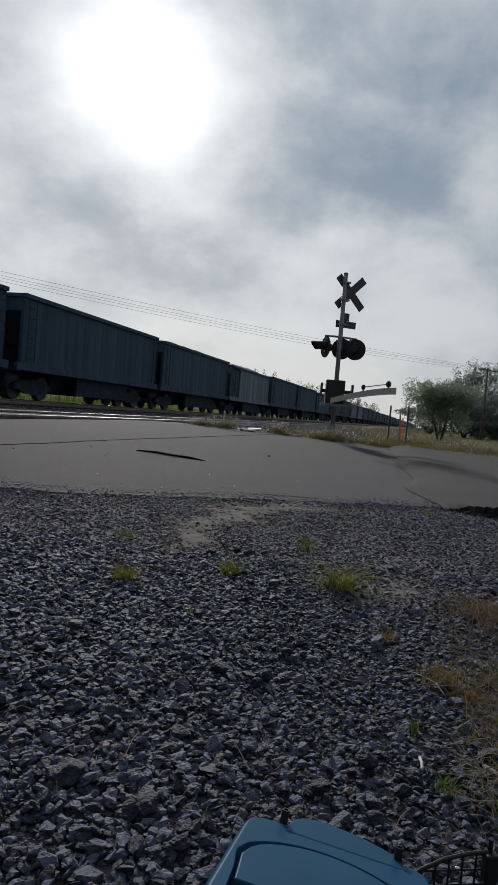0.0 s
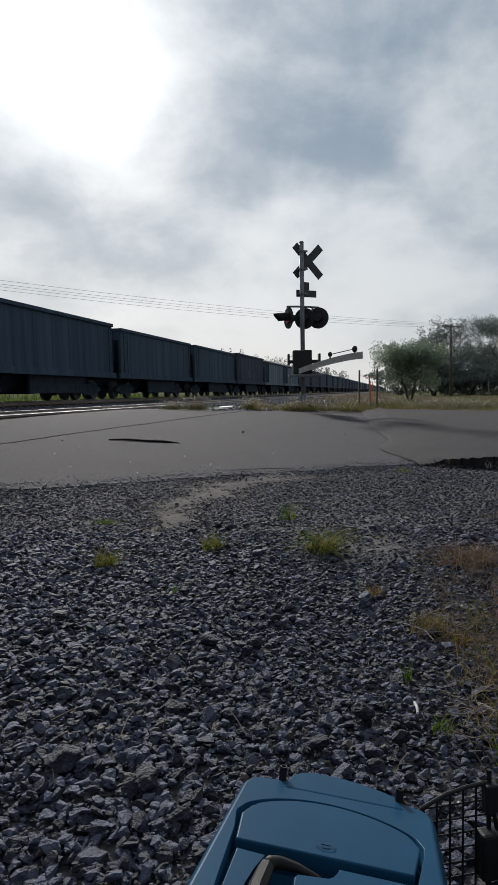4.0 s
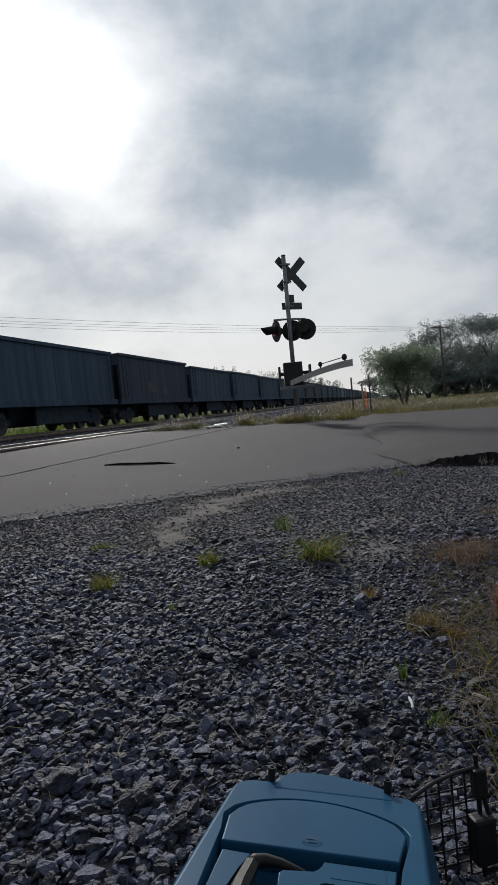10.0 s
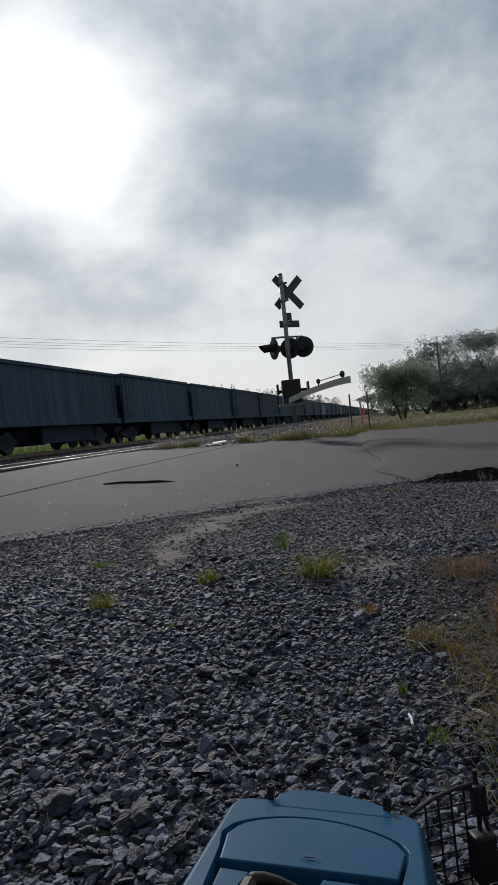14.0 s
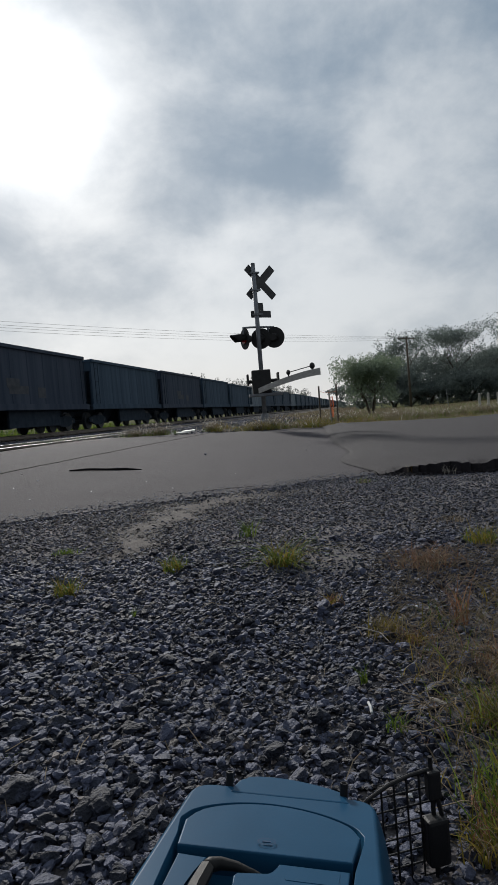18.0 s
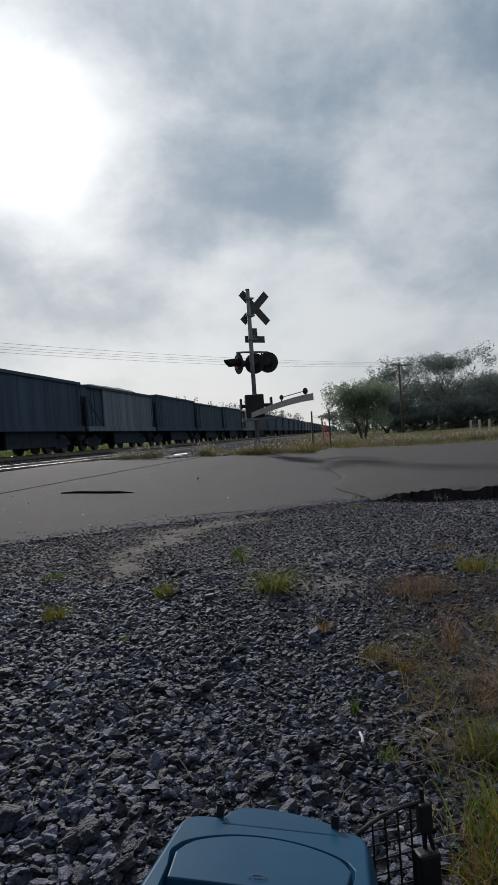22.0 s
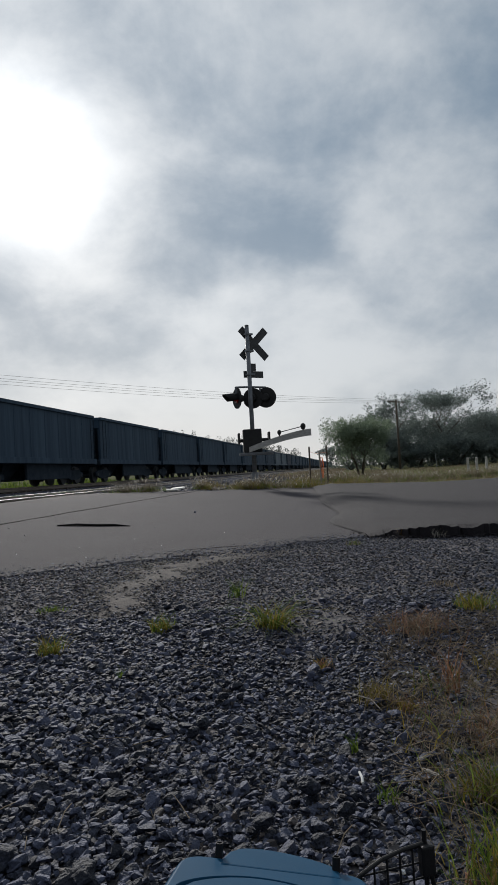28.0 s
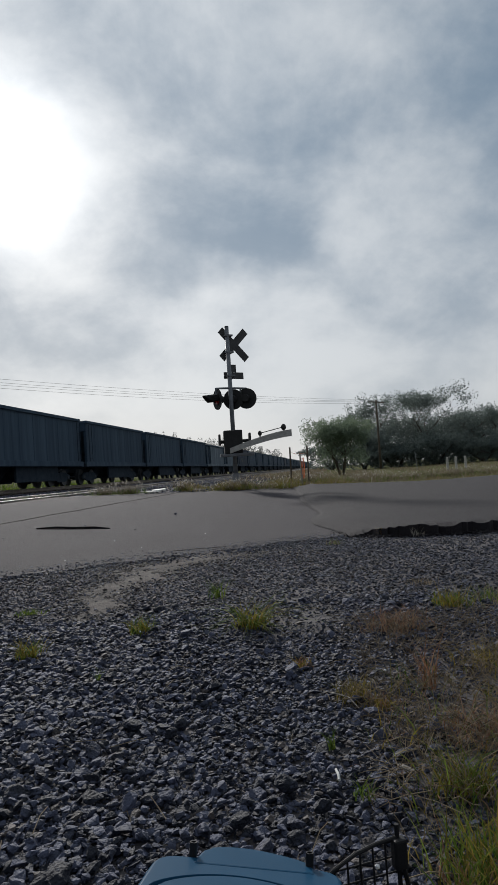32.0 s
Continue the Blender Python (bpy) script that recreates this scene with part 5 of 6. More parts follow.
TUFTS = [
    (0.30, 2.98, 0.28, 0.055, 250, (M_GRASS, M_GRASS_YELLOW), "spiky green grass tuft growing in the gravel", 1.55),
    (-0.29, 3.15, 0.13, 0.04, 170, (M_GRASS, M_GRASS_YELLOW), "short green grass tuft in the gravel", 1.0),
    (-0.79, 2.78, 0.14, 0.04, 150, (M_GRASS_YELLOW, M_GRASS), "yellow-green grass tuft in the gravel", 0.95),
    (-0.88, 2.66, 0.03, 0.05, 70, (M_GRASS_RUST,), "low reddish dry weed beside a grass tuft", 1.0),
    (0.44, 2.26, 0.065, 0.035, 110, (M_GRASS_YELLOW, M_GRASS_RUST), "small faded grass tuft between stones", 1.0),
    (1.00, 2.75, 0.13, 0.11, 420, (M_GRASS_RUST, M_GRASS_DRY), "rust-coloured dry weed clump on bare dirt", 1.0),
    (0.56, 1.84, 0.10, 0.05, 220, (M_GRASS_YELLOW, M_GRASS_DRY), "yellowing grass tuft in the gravel", 1.0),
    (0.63, 1.74, 0.06, 0.04, 150, (M_GRASS_YELLOW, M_GRASS_RUST), "brown dry grass tuft in the gravel", 1.0),
    (-1.05, 3.86, 0.045, 0.06, 130, (M_GRASS,), "low sparse green weeds near the road", 1.0),
    (-0.40, 2.33, 0.06, 0.008, 22, (M_GRASS,), "single green sprout between stones", 0.6),
    (-0.54, 1.57, 0.03, 0.035, 90, (M_GRASS_YELLOW, M_GRASS_RUST), "flat yellow and rusty weed among stones", 1.2),
    (-0.57, 1.17, 0.03, 0.03, 60, (M_GRASS,), "flat green weed among stones", 1.2),
    (-0.72, 1.25, 0.03, 0.03, 50, (M_GRASS_RUST,), "small rusty weed among stones", 1.2),
    (0.15, 3.96, 0.15, 0.03, 60, (M_GRASS,), "thin tall green weed stems", 0.7),
    (0.42, 1.16, 0.05, 0.025, 40, (M_GRASS,), "small bright green weed in the gravel", 1.0),
    (0.40, 1.45, 0.07, 0.008, 20, (M_GRASS,), "single green grass sprout", 0.7),
    (1.47, 6.45, 0.09, 0.06, 120, (M_GRASS_DRY, M_GRASS), "dry weed at the road edge", 1.0),
    (2.10, 6.88, 0.13, 0.03, 70, (M_GRASS_YELLOW, M_GRASS_RUST), "yellow-leaved weed at the broken road edge", 0.7),
    (2.42, 6.60, 0.13, 0.05, 40, (M_SEED,), "pale dead weed at the road edge", 0.9),
    (3.3, 7.0, 0.14, 0.07, 110, (M_GRASS, M_GRASS_DRY), "green weed at the road edge", 0.9),
    (1.45, 3.15, 0.13, 0.09, 260, (M_GRASS_YELLOW, M_GRASS), "yellow-green weed patch on the dirt", 1.0),
    (1.75, 3.25, 0.10, 0.10, 200, (M_GRASS, M_GRASS_DRY), "green weed patch on the dirt", 1.0),
    (1.55, 3.9, 0.05, 0.09, 100, (M_GRASS_DRY,), "flat dry weeds on the dirt", 1.1),
    (0.84, 1.88, 0.24, 0.03, 40, (M_GRASS_RUST,), "thin reddish seed stems", 0.5),
    (1.15, 2.1, 0.12, 0.09, 200, (M_GRASS_YELLOW, M_GRASS_DRY), "yellow grass among dead stems", 0.9),
    (0.67, 1.12, 0.12, 0.06, 420, (M_GRASS, M_GRASS_YELLOW, M_GRASS_DRY), "thick green and straw grass clump at the yard's side", 0.8),
    (0.85, 1.45, 0.12, 0.10, 300, (M_GRASS_DRY, M_GRASS_RUST), "tangled dead stems at the yard's side", 1.2),
    (0.50, 0.70, 0.10, 0.06, 240, (M_GRASS_YELLOW, M_GRASS, M_GRASS_RUST), "long green grass with orange tips beside the basket", 0.8),
    (0.58, 0.80, 0.13, 0.07, 260, (M_GRASS, M_GRASS_YELLOW), "long bright green grass beside the basket", 0.7),
    (0.45, 0.66, 0.07, 0.04, 120, (M_GRASS_YELLOW, M_GRASS_DRY), "yellow grass behind the basket", 0.9),
    (1.0, 1.15, 0.16, 0.10, 260, (M_GRASS_DRY, M_GRASS), "mixed dry and green grass at the yard's side", 0.9),
]
for k_, (tx, ty, th, ts, tn, tm, tl, lean_) in enumerate(TUFTS):
    tuft(tx, ty, th, ts * 0.65, int(tn * 0.75), tm, tl, 100 + k_, lean_ * 1.3, 0.0042 if th < 0.14 else 0.0046)


def dead_stems():
    """Dry stems lying over the weedy side of the yard."""
    rng = random.Random(6)
    bm = bmesh.new()
    for k in range(1700):
        x, y = rng.uniform(0.42, 1.7), rng.uniform(0.75, 2.9)
        if x < 0.44 + 0.16 * (y - 1) or y < 1.0:
            continue
        an, ln = rng.uniform(0, math.pi), rng.uniform(0.04, 0.15)
        z = h1(x, y)
        pts = []
        for j in range(4):
            f = j / 3
            pts.append((x + math.cos(an) * ln * f + rng.uniform(-0.01, 0.01), y + math.sin(an) * ln * f + rng.uniform(-0.01, 0.01), z + 0.02 + rng.uniform(0, 0.05)))
        path_tube(bm, pts, rng.uniform(0.0007, 0.0014), 4)
    tagged(part("dead_stems", bm, M_GRASS_DRY), "pale dry stems lying over dirt and stones", "dead grass", kind="stuff")
    bm = bmesh.new()
    rng.seed(9)
    for k in range(34):
        x, y = rng.uniform(-1.0, 0.6), rng.uniform(0.7, 3.0)
        an, ln = rng.uniform(0, math.pi), rng.uniform(0.05, 0.13)
        z = h1(x, y) + 0.022
        path_tube(bm, [(x, y, z), (x + math.cos(an) * ln * 0.5, y + math.sin(an) * ln * 0.5, z + rng.uniform(0, 0.02)), (x + math.cos(an) * ln, y + math.sin(an) * ln, z)], 0.0012, 4)
    tagged(part("straw", bm, M_GRASS_DRY), "thin pale straws lying on the gravel", "straw", kind="stuff")


def dead_mat():
    """Brown matted grass and fresh blades along the weedy side of the yard."""
    rng = np.random.default_rng(77)
    for n, tall, lean, wide, mat, label in ((6000, 0.075, 2.1, 0.0028, M_GRASS_DRY, "matted straw-coloured dead grass"), (700, 0.085, 2.0, 0.0028, M_GRASS_RUST, "matted reddish dead grass"),
                                            (900, 0.13, 1.4, 0.0036, M_GRASS_YELLOW, "yellow-green grass growing through dead grass"), (650, 0.14, 1.2, 0.0036, M_GRASS, "fresh green grass growing through dead grass")):
        x, y = rng.uniform(0.44, 1.7, n), rng.uniform(0.62, 2.0, n)
        lump = 0.5 + 0.5 * np.sin(7.3 * x + 2.1 * y + len(label)) * np.sin(6.1 * y - 3.3 * x)
        k = (x > 0.46 + 0.24 * np.clip(y - 1.0, 0, 9) + rng.normal(0, 0.06, n)) & (rng.random(n) < 0.15 + lump)
        x, y = x[k], y[k]
        tagged(new("dead_grass", joined("dead_grass", [blades(rng, len(x), x, y, height(x, y) - 0.006, tall * rng.uniform(0.5, 1.2, len(x)), lean, wide, 0.0)], mat)), label, "grass", kind="stuff")


dead_stems()
dead_mat()


def verge():
    """The weedy strip along the far side of the road."""
    rng = np.random.default_rng(31)
    line = lerp_line([(-2.3, 16.0), (-1.2, 16.05), (-0.5, 16.6), (0.72, 17.3), (2.9, 18.95), (5.5, 20.7), (10, 22.3), (16, 24.3), (24, 29.8), (36, 38.5)], 800)

    def strip(n, t0, t1, back, tall, mat, name, label, lean=1.1, wide=0.012):
        i = (rng.uniform(t0, t1, n) * 799).astype(int)
        off = rng.random(n) ** 1.3 * back
        x, y = line[i, 0] + rng.normal(0, 0.1, n) - 0.15 * off, line[i, 1] + 0.05 + off
        clump = 0.55 + 0.45 * np.sin(3.1 * x + 1.3 * y) * np.sin(1.9 * y - x)
        k = rng.random(n) < np.clip(0.15 + clump ** 1.4 + 0.25 * np.sin(0.9 * x + 4.0) * np.sin(1.1 * y), 0.12, 1)
        x, y, clump = x[k], y[k], clump[k]
        m = len(x)
        v, f = blades(rng, m, x, y, height(x, y), tall * np.clip(clump, 0.2, 1) * rng.uniform(0.3, 1.15, m), lean, wide, 0.0)
        tagged(new(name, joined(name, [(v, f)], mat)), label, "grass", kind="stuff")
    strip(8500, 0.055, 0.22, 2.2, 0.44, M_GRASS_YELLOW, "verge_grass", "yellow-green weeds round the signal mast", 1.4, 0.008)
    strip(7000, 0.06, 0.24, 2.4, 0.50, M_GRASS_DRY, "verge_grass", "tan dead stems round the signal mast", 1.5, 0.007)
    strip(260, 0.055, 0.22, 2.0, 0.42, M_SEED, "seed_heads", "pale seed heads beside the signal mast", 1.5, 0.020)
    strip(3000, 0.15, 0.34, 1.6, 0.22, M_GRASS_DRY, "verge_grass", "dry straw-coloured grass beside the crossing", 1.6, 0.008)
    strip(9500, 0.07, 0.5, 2.2, 0.36, M_GRASS, "verge_grass", "green weeds along the far road edge", 1.6, 0.008)
    strip(22000, 0.22, 1.0, 7.0, 0.42, M_GRASS_DRY, "verge_grass", "tan dry grass beyond the road", 1.7, 0.011)
    strip(19000, 0.30, 1.0, 4.0, 0.26, M_GRASS_YELLOW, "verge_grass", "yellowing mown grass along the road", 1.7, 0.011)
    strip(8000, 0.35, 1.0, 2.5, 0.14, M_GRASS, "verge_grass", "low green grass at the road's edge", 1.7, 0.011)
    strip(420, 0.22, 0.5, 3.5, 0.38, M_SEED, "seed_heads", "pale seed heads above the dry grass", 1.5, 0.022)
    # rough grass between the verge and the trees, and along the track side
    n = 30000
    x, y = rng.uniform(3, 60, n), rng.uniform(22, 84, n)
    s = -math.cos(BEAR) * x + math.sin(BEAR) * (y + 0.46)
    k = (s < 4.6) & (y > np.interp(x, line[:, 0], line[:, 1]) + 2)
    x, y = x[k], y[k]
    tall = 0.42 * np.clip(0.5 + 0.6 * np.sin(0.9 * x + 0.5 * y) * np.sin(0.8 * y - 0.3 * x), 0.12, 1)
    v, f = blades(rng, len(x), x, y, height(x, y), tall, 1.6, 0.022, 0.0)
    tagged(new("field_grass", joined("field_grass", [(v, f)], M_GRASS_DRY)), "tan and yellow rough grass before the trees", "grass", kind="stuff")
    n = 3500
    a, c = rng.uniform(24, 160, n), rng.uniform(0.5, 3.6, n)
    x = -math.cos(BEAR) * c + math.sin(BEAR) * a
    y = -0.46 + math.sin(BEAR) * c + math.cos(BEAR) * a
    v, f = blades(rng, n, x, y, height(x, y), 0.35, 1.5, 0.022, 0.0)
    tagged(new("field_grass", joined("field_grass", [(v, f)], M_GRASS_DRY)), "tan dry grass along the foot of the track", "grass", kind="stuff")
    # green bank beyond the tracks
    n = 9000
    a, c = rng.uniform(2, 70, n), rng.uniform(17.5, 27, n)
    x = -math.cos(BEAR) * c + math.sin(BEAR) * a
    y = -0.46 + math.sin(BEAR) * c + math.cos(BEAR) * a
    v, f = blades(rng, n, x, y, height(x, y), 0.5, 0.9, 0.06, 0.0)
    tagged(new("bank_grass", joined("bank_grass", [(v, f)], M_GRASS)), "bright green grass on the bank beyond the tracks", "grass", kind="stuff")


verge()


def weed_clump(x, y, wide, tall, seed, label):
    rng = np.random.default_rng(seed)
    thing = base("weed_clump", pose(x, y, h1(x, y)), label, "weeds", "clumps of dead weeds")
    n = 150
    tagged(part("stalk_growth", joined("stalk_growth", [blades(rng, n, rng.normal(0, wide * 0.5, n), rng.normal(0, 0.1, n), 0, tall, 1.7, 0.008, 0.02)], M_GRASS_DRY), None, thing), kind="stuff")
    tagged(part("leaf_growth", joined("leaf_growth", [blades(rng, n, rng.normal(0, wide * 0.8, n), rng.normal(0, 0.1, n), 0, tall * 0.5, 1.5, 0.010, 0.02)], M_GRASS), None, thing), kind="stuff")
    m = 70 if y < 19 else 36
    px, py = rng.normal(0, wide, m), rng.normal(0, 0.15, m)
    v, f = blades(rng, m, px, py, tall * rng.uniform(0.15, 0.7, m), 0.12, 1.6, 0.022, 0.0)
    tagged(part("seed_fluff", joined("seed_fluff", [(v, f)], M_SEED), None, thing, "pale fluffy seed heads"), kind="stuff")
    return thing


weed_clump(-1.55, 16.25, 0.30, 0.42, 71, "dead weeds with pale seed heads by the rails")
weed_clump(-2.1, 16.1, 0.28, 0.32, 72, "low dead weeds at the end of the pavement")
weed_clump(-0.25, 17.5, 0.16, 0.42, 73, "pale dead weeds beside the track")
weed_clump(1.0, 17.8, 0.34, 0.36, 74, "weeds round the foot of the signal mast")
weed_clump(1.35, 18.45, 0.30, 0.50, 76, "thick dead weeds hiding the foot of the signal mast")
weed_clump(2.0, 18.6, 0.45, 0.40, 75, "dry weeds between the mast and the stakes")


rng_ = random.Random(17)
for k_ in range(22):
    f_ = (k_ + rng_.random()) / 22
    vx = 3.0 + 11.5 * f_
    vy = 20.6 + 8.6 * f_ + rng_.uniform(0.3, 3.5)
    weed_clump(vx, vy, rng_.uniform(0.3, 0.6), rng_.uniform(0.38, 0.66), 80 + k_, "tan dead weeds with pale tufts on the verge")


# ---- small things lying about ----
STICK_AT = (-1.62, 8.72)


def litter():
    bm = bmesh.new()
    box(bm, -0.22, 0.2, -0.13, 0.15, 0, 0.03, 0.008)
    box(bm, 0.0, 0.34, -0.02, 0.2, 0.025, 0.05, 0.008, pose(0, 0, 0, 4, -3, 20))
    o = tagged(part("broken_board", bm, M_WHITE), "broken pale boards lying by the rail", "board")
    o.matrix_basis = pose(-1.0, 16.45, h1(-1.0, 16.45) + 0.02, 0, 0, -15)
    bm = bmesh.new()
    path_tube(bm, [(0, 0, 0), (0.006, 0.018, 0.002), (0.009, 0.040, 0.001)], 0.0036, 10)
    o = tagged(part("cigarette_end", bm, M_WHITE), "short white paper stub on the gravel", "litter")
    o.matrix_basis = pose(0.36, 1.18, h1(0.36, 1.18) + 0.03, 12, 0, 12)
    bm = bmesh.new()
    pts = [(0, 0, 0), (0.018, -0.024, 0.004), (0.042, -0.045, 0.002), (0.062, -0.070, 0)]
    path_tube(bm, pts, [0.008, 0.012, 0.010, 0.005], 7)
    for v in bm.verts:
        v.co.z *= 0.6
    o = tagged(part("driftwood", bm, M_DEADWOOD), "bleached splinter of wood on the dirt", "wood")
    o.matrix_basis = pose(0.535, 1.25, h1(0.535, 1.25) + 0.02, 0, 0, -12) @ Matrix.Scale(0.72, 4)
    bm = bmesh.new()
    path_tube(bm, [(0, 0, 0), (0.02, -0.06, 0.012), (0.06, -0.11, 0.01), (0.075, -0.19, 0)], [0.0012, 0.0022, 0.0022, 0.001], 6)
    o = tagged(part("twig", bm, M_DEADWOOD), "thin pale bent twig on the gravel", "twig")
    o.matrix_basis = pose(0.46, 1.86, h1(0.46, 1.86) + 0.025, 0, 0, 0)
    bm = bmesh.new()
    pts = [(-0.42, 0, 0), (-0.2, 0.03, 0.012), (0.02, -0.015, 0.01), (0.25, 0.02, 0.012), (0.44, 0.0, 0)]
    path_tube(bm, [(x * 1.13, y, z) for x, y, z in pts], [0.008, 0.016, 0.015, 0.016, 0.007], 7)
    o = tagged(part("stick", bm, M_TAR), "dark crooked stick lying on the asphalt", "stick")
    p = STICK_AT
    o.matrix_basis = pose(*p, h1(*p) + 0.010, 0, 4.6, 8)
    # bits of glass glint on the gravel
    rng = random.Random(12)
    for x, y in ((0.0, 0.72), (0.05, 0.80), (0.35, 0.80), (-0.05, 0.66), (0.72, 2.0), (-0.28, 3.0), (-1.9, 6.1), (-1.4, 6.6), (-2.3, 6.9), (-0.9, 7.3), (-2.9, 7.6), (-1.2, 5.9), (0.15, 7.9), (-0.55, 6.7)):
        bm = bmesh.new()
        bmesh.ops.create_icosphere(bm, subdivisions=1, radius=0.007)
        for v in bm.verts:
            v.co *= rng.uniform(0.5, 1.2)
        o = tagged(part("glass_chip", bm, M_CHROME), "tiny bright chip glinting among stones", "chip", "bright chips in the gravel")
        o.matrix_basis = pose(x, y, h1(x, y) + 0.035)


litter()


def ribbon(name, pts, wide, lift, mat, label):
    """A thin seam lying on the road."""
    p = lerp_line(pts, 90)
    rng = np.random.default_rng(len(pts))
    p[:, 0] += np.convolve(rng.normal(0, 0.02, 94), np.ones(5) / 5, "valid")
    d = np.gradient(p, axis=0)
    n = np.stack([-d[:, 1], d[:, 0]], 1) / np.linalg.norm(d, axis=1)[:, None]
    w = wide * (0.7 + 0.6 * rng.random(90))[:, None]
    a, b = p - n * w / 2, p + n * w / 2
    z = height(p[:, 0], p[:, 1])
    lo = np.concatenate([np.column_stack([a, z + 0.001]), np.column_stack([b, z + 0.001])])
    hi = np.concatenate([np.column_stack([a, z + lift]), np.column_stack([b, z + lift])])
    V = np.concatenate([lo, hi])
    F = []
    for k in range(89):
        F.append((180 + k, 180 + k + 1, 270 + k + 1, 270 + k))
        F.append((k, k + 1, 180 + k + 1, 180 + k))
        F.append((270 + k, 270 + k + 1, 90 + k + 1, 90 + k))
    tagged(new(name, tri_mesh(name, V, np.array(F), mat)), label, "road seam", kind="structure")


ribbon("tar_seam", [(-5.2, 2.9), (-3.7, 6.0), (-3.19, 7.61), (-2.84, 8.76), (-2.38, 10.29), (-1.73, 12.33), (-0.54, 16.03), (-0.2, 17.0)], 0.055, 0.0075, M_TAR, "dark tar seam running across the asphalt")
ribbon("tar_seam", [(-0.25, 6.58), (0.05, 6.71), (0.36, 6.80)], 0.025, 0.0065, M_TAR, "dark crack near the road edge")


# ---- the blue case and the wire basket beside the camera ----
def rounded(outline, r, seg=5):
    """The outline with its corners rounded."""
    out = []
    n = len(outline)
    for k in range(n):
        p, q, s = Vector(outline[k - 1]), Vector(outline[k]), Vector(outline[(k + 1) % n])
        rr = r[k] if isinstance(r, (list, tuple)) else r
        a, b = q + (p - q).normalized() * rr, q + (s - q).normalized() * rr
        for j in range(seg + 1):
            f = j / seg
            out.append(tuple(a.lerp(q, f).lerp(q.lerp(b, f), f)))
    return out


def shell(bm, levels):
    """Skin over outlines of equal length at rising heights, closed on top."""
    rings = [[bm.verts.new((x, y, z)) for x, y in ring] for z, ring in levels]
    n = len(rings[0])
    for r0, r1 in zip(rings, rings[1:]):
        for k in range(n):
            bm.faces.new((r0[k], r0[(k + 1) % n], r1[(k + 1) % n], r1[k]))
    bm.faces.new(rings[0][::-1])
    bm.faces.new(rings[-1])


def grown(ring, d):
    """The ring moved outwards by d."""
    n = len(ring)
    out = []
    for k in range(n):
        p, q = Vector(ring[k - 1]), Vector(ring[(k + 1) % n])
        t = (q - p)
        t = t.normalized() if t.length > 1e-9 else Vector((1, 0))
        out.append((ring[k][0] + t.y * d, ring[k][1] - t.x * d))
    return out


def spun(outline, n, mid):
    """The outline met by n even rays from a point inside it."""
    out = []
    for k in range(n):
        a = 2 * math.pi * k / n
        d = Vector((math.cos(a), math.sin(a)))
        best = 0
        for q in range(len(outline)):
            p0, p1 = Vector(outline[q - 1]) - mid, Vector(outline[q]) - mid
            e = p1 - p0
            den = d.x * e.y - d.y * e.x
            if abs(den) < 1e-12:
                continue
            s, u = (p0.x * e.y - p0.y * e.x) / den, (p0.x * d.y - p0.y * d.x) / den
            if -1e-6 <= u <= 1 + 1e-6 and s > best:
                best = s
        out.append(tuple(mid + d * best))
    return out


def arch(x0, x1, y_side, y_top, peak, n=28):
    """A lopsided flat arch between two shoulders."""
    out = []
    for k in range(n + 1):
        f = k / n
        g = f ** (math.log(0.5) / math.log(peak))
        out.append((x0 + (x1 - x0) * f, y_side + (y_top - y_side) * math.sin(math.pi * g) ** 0.55))
    return out


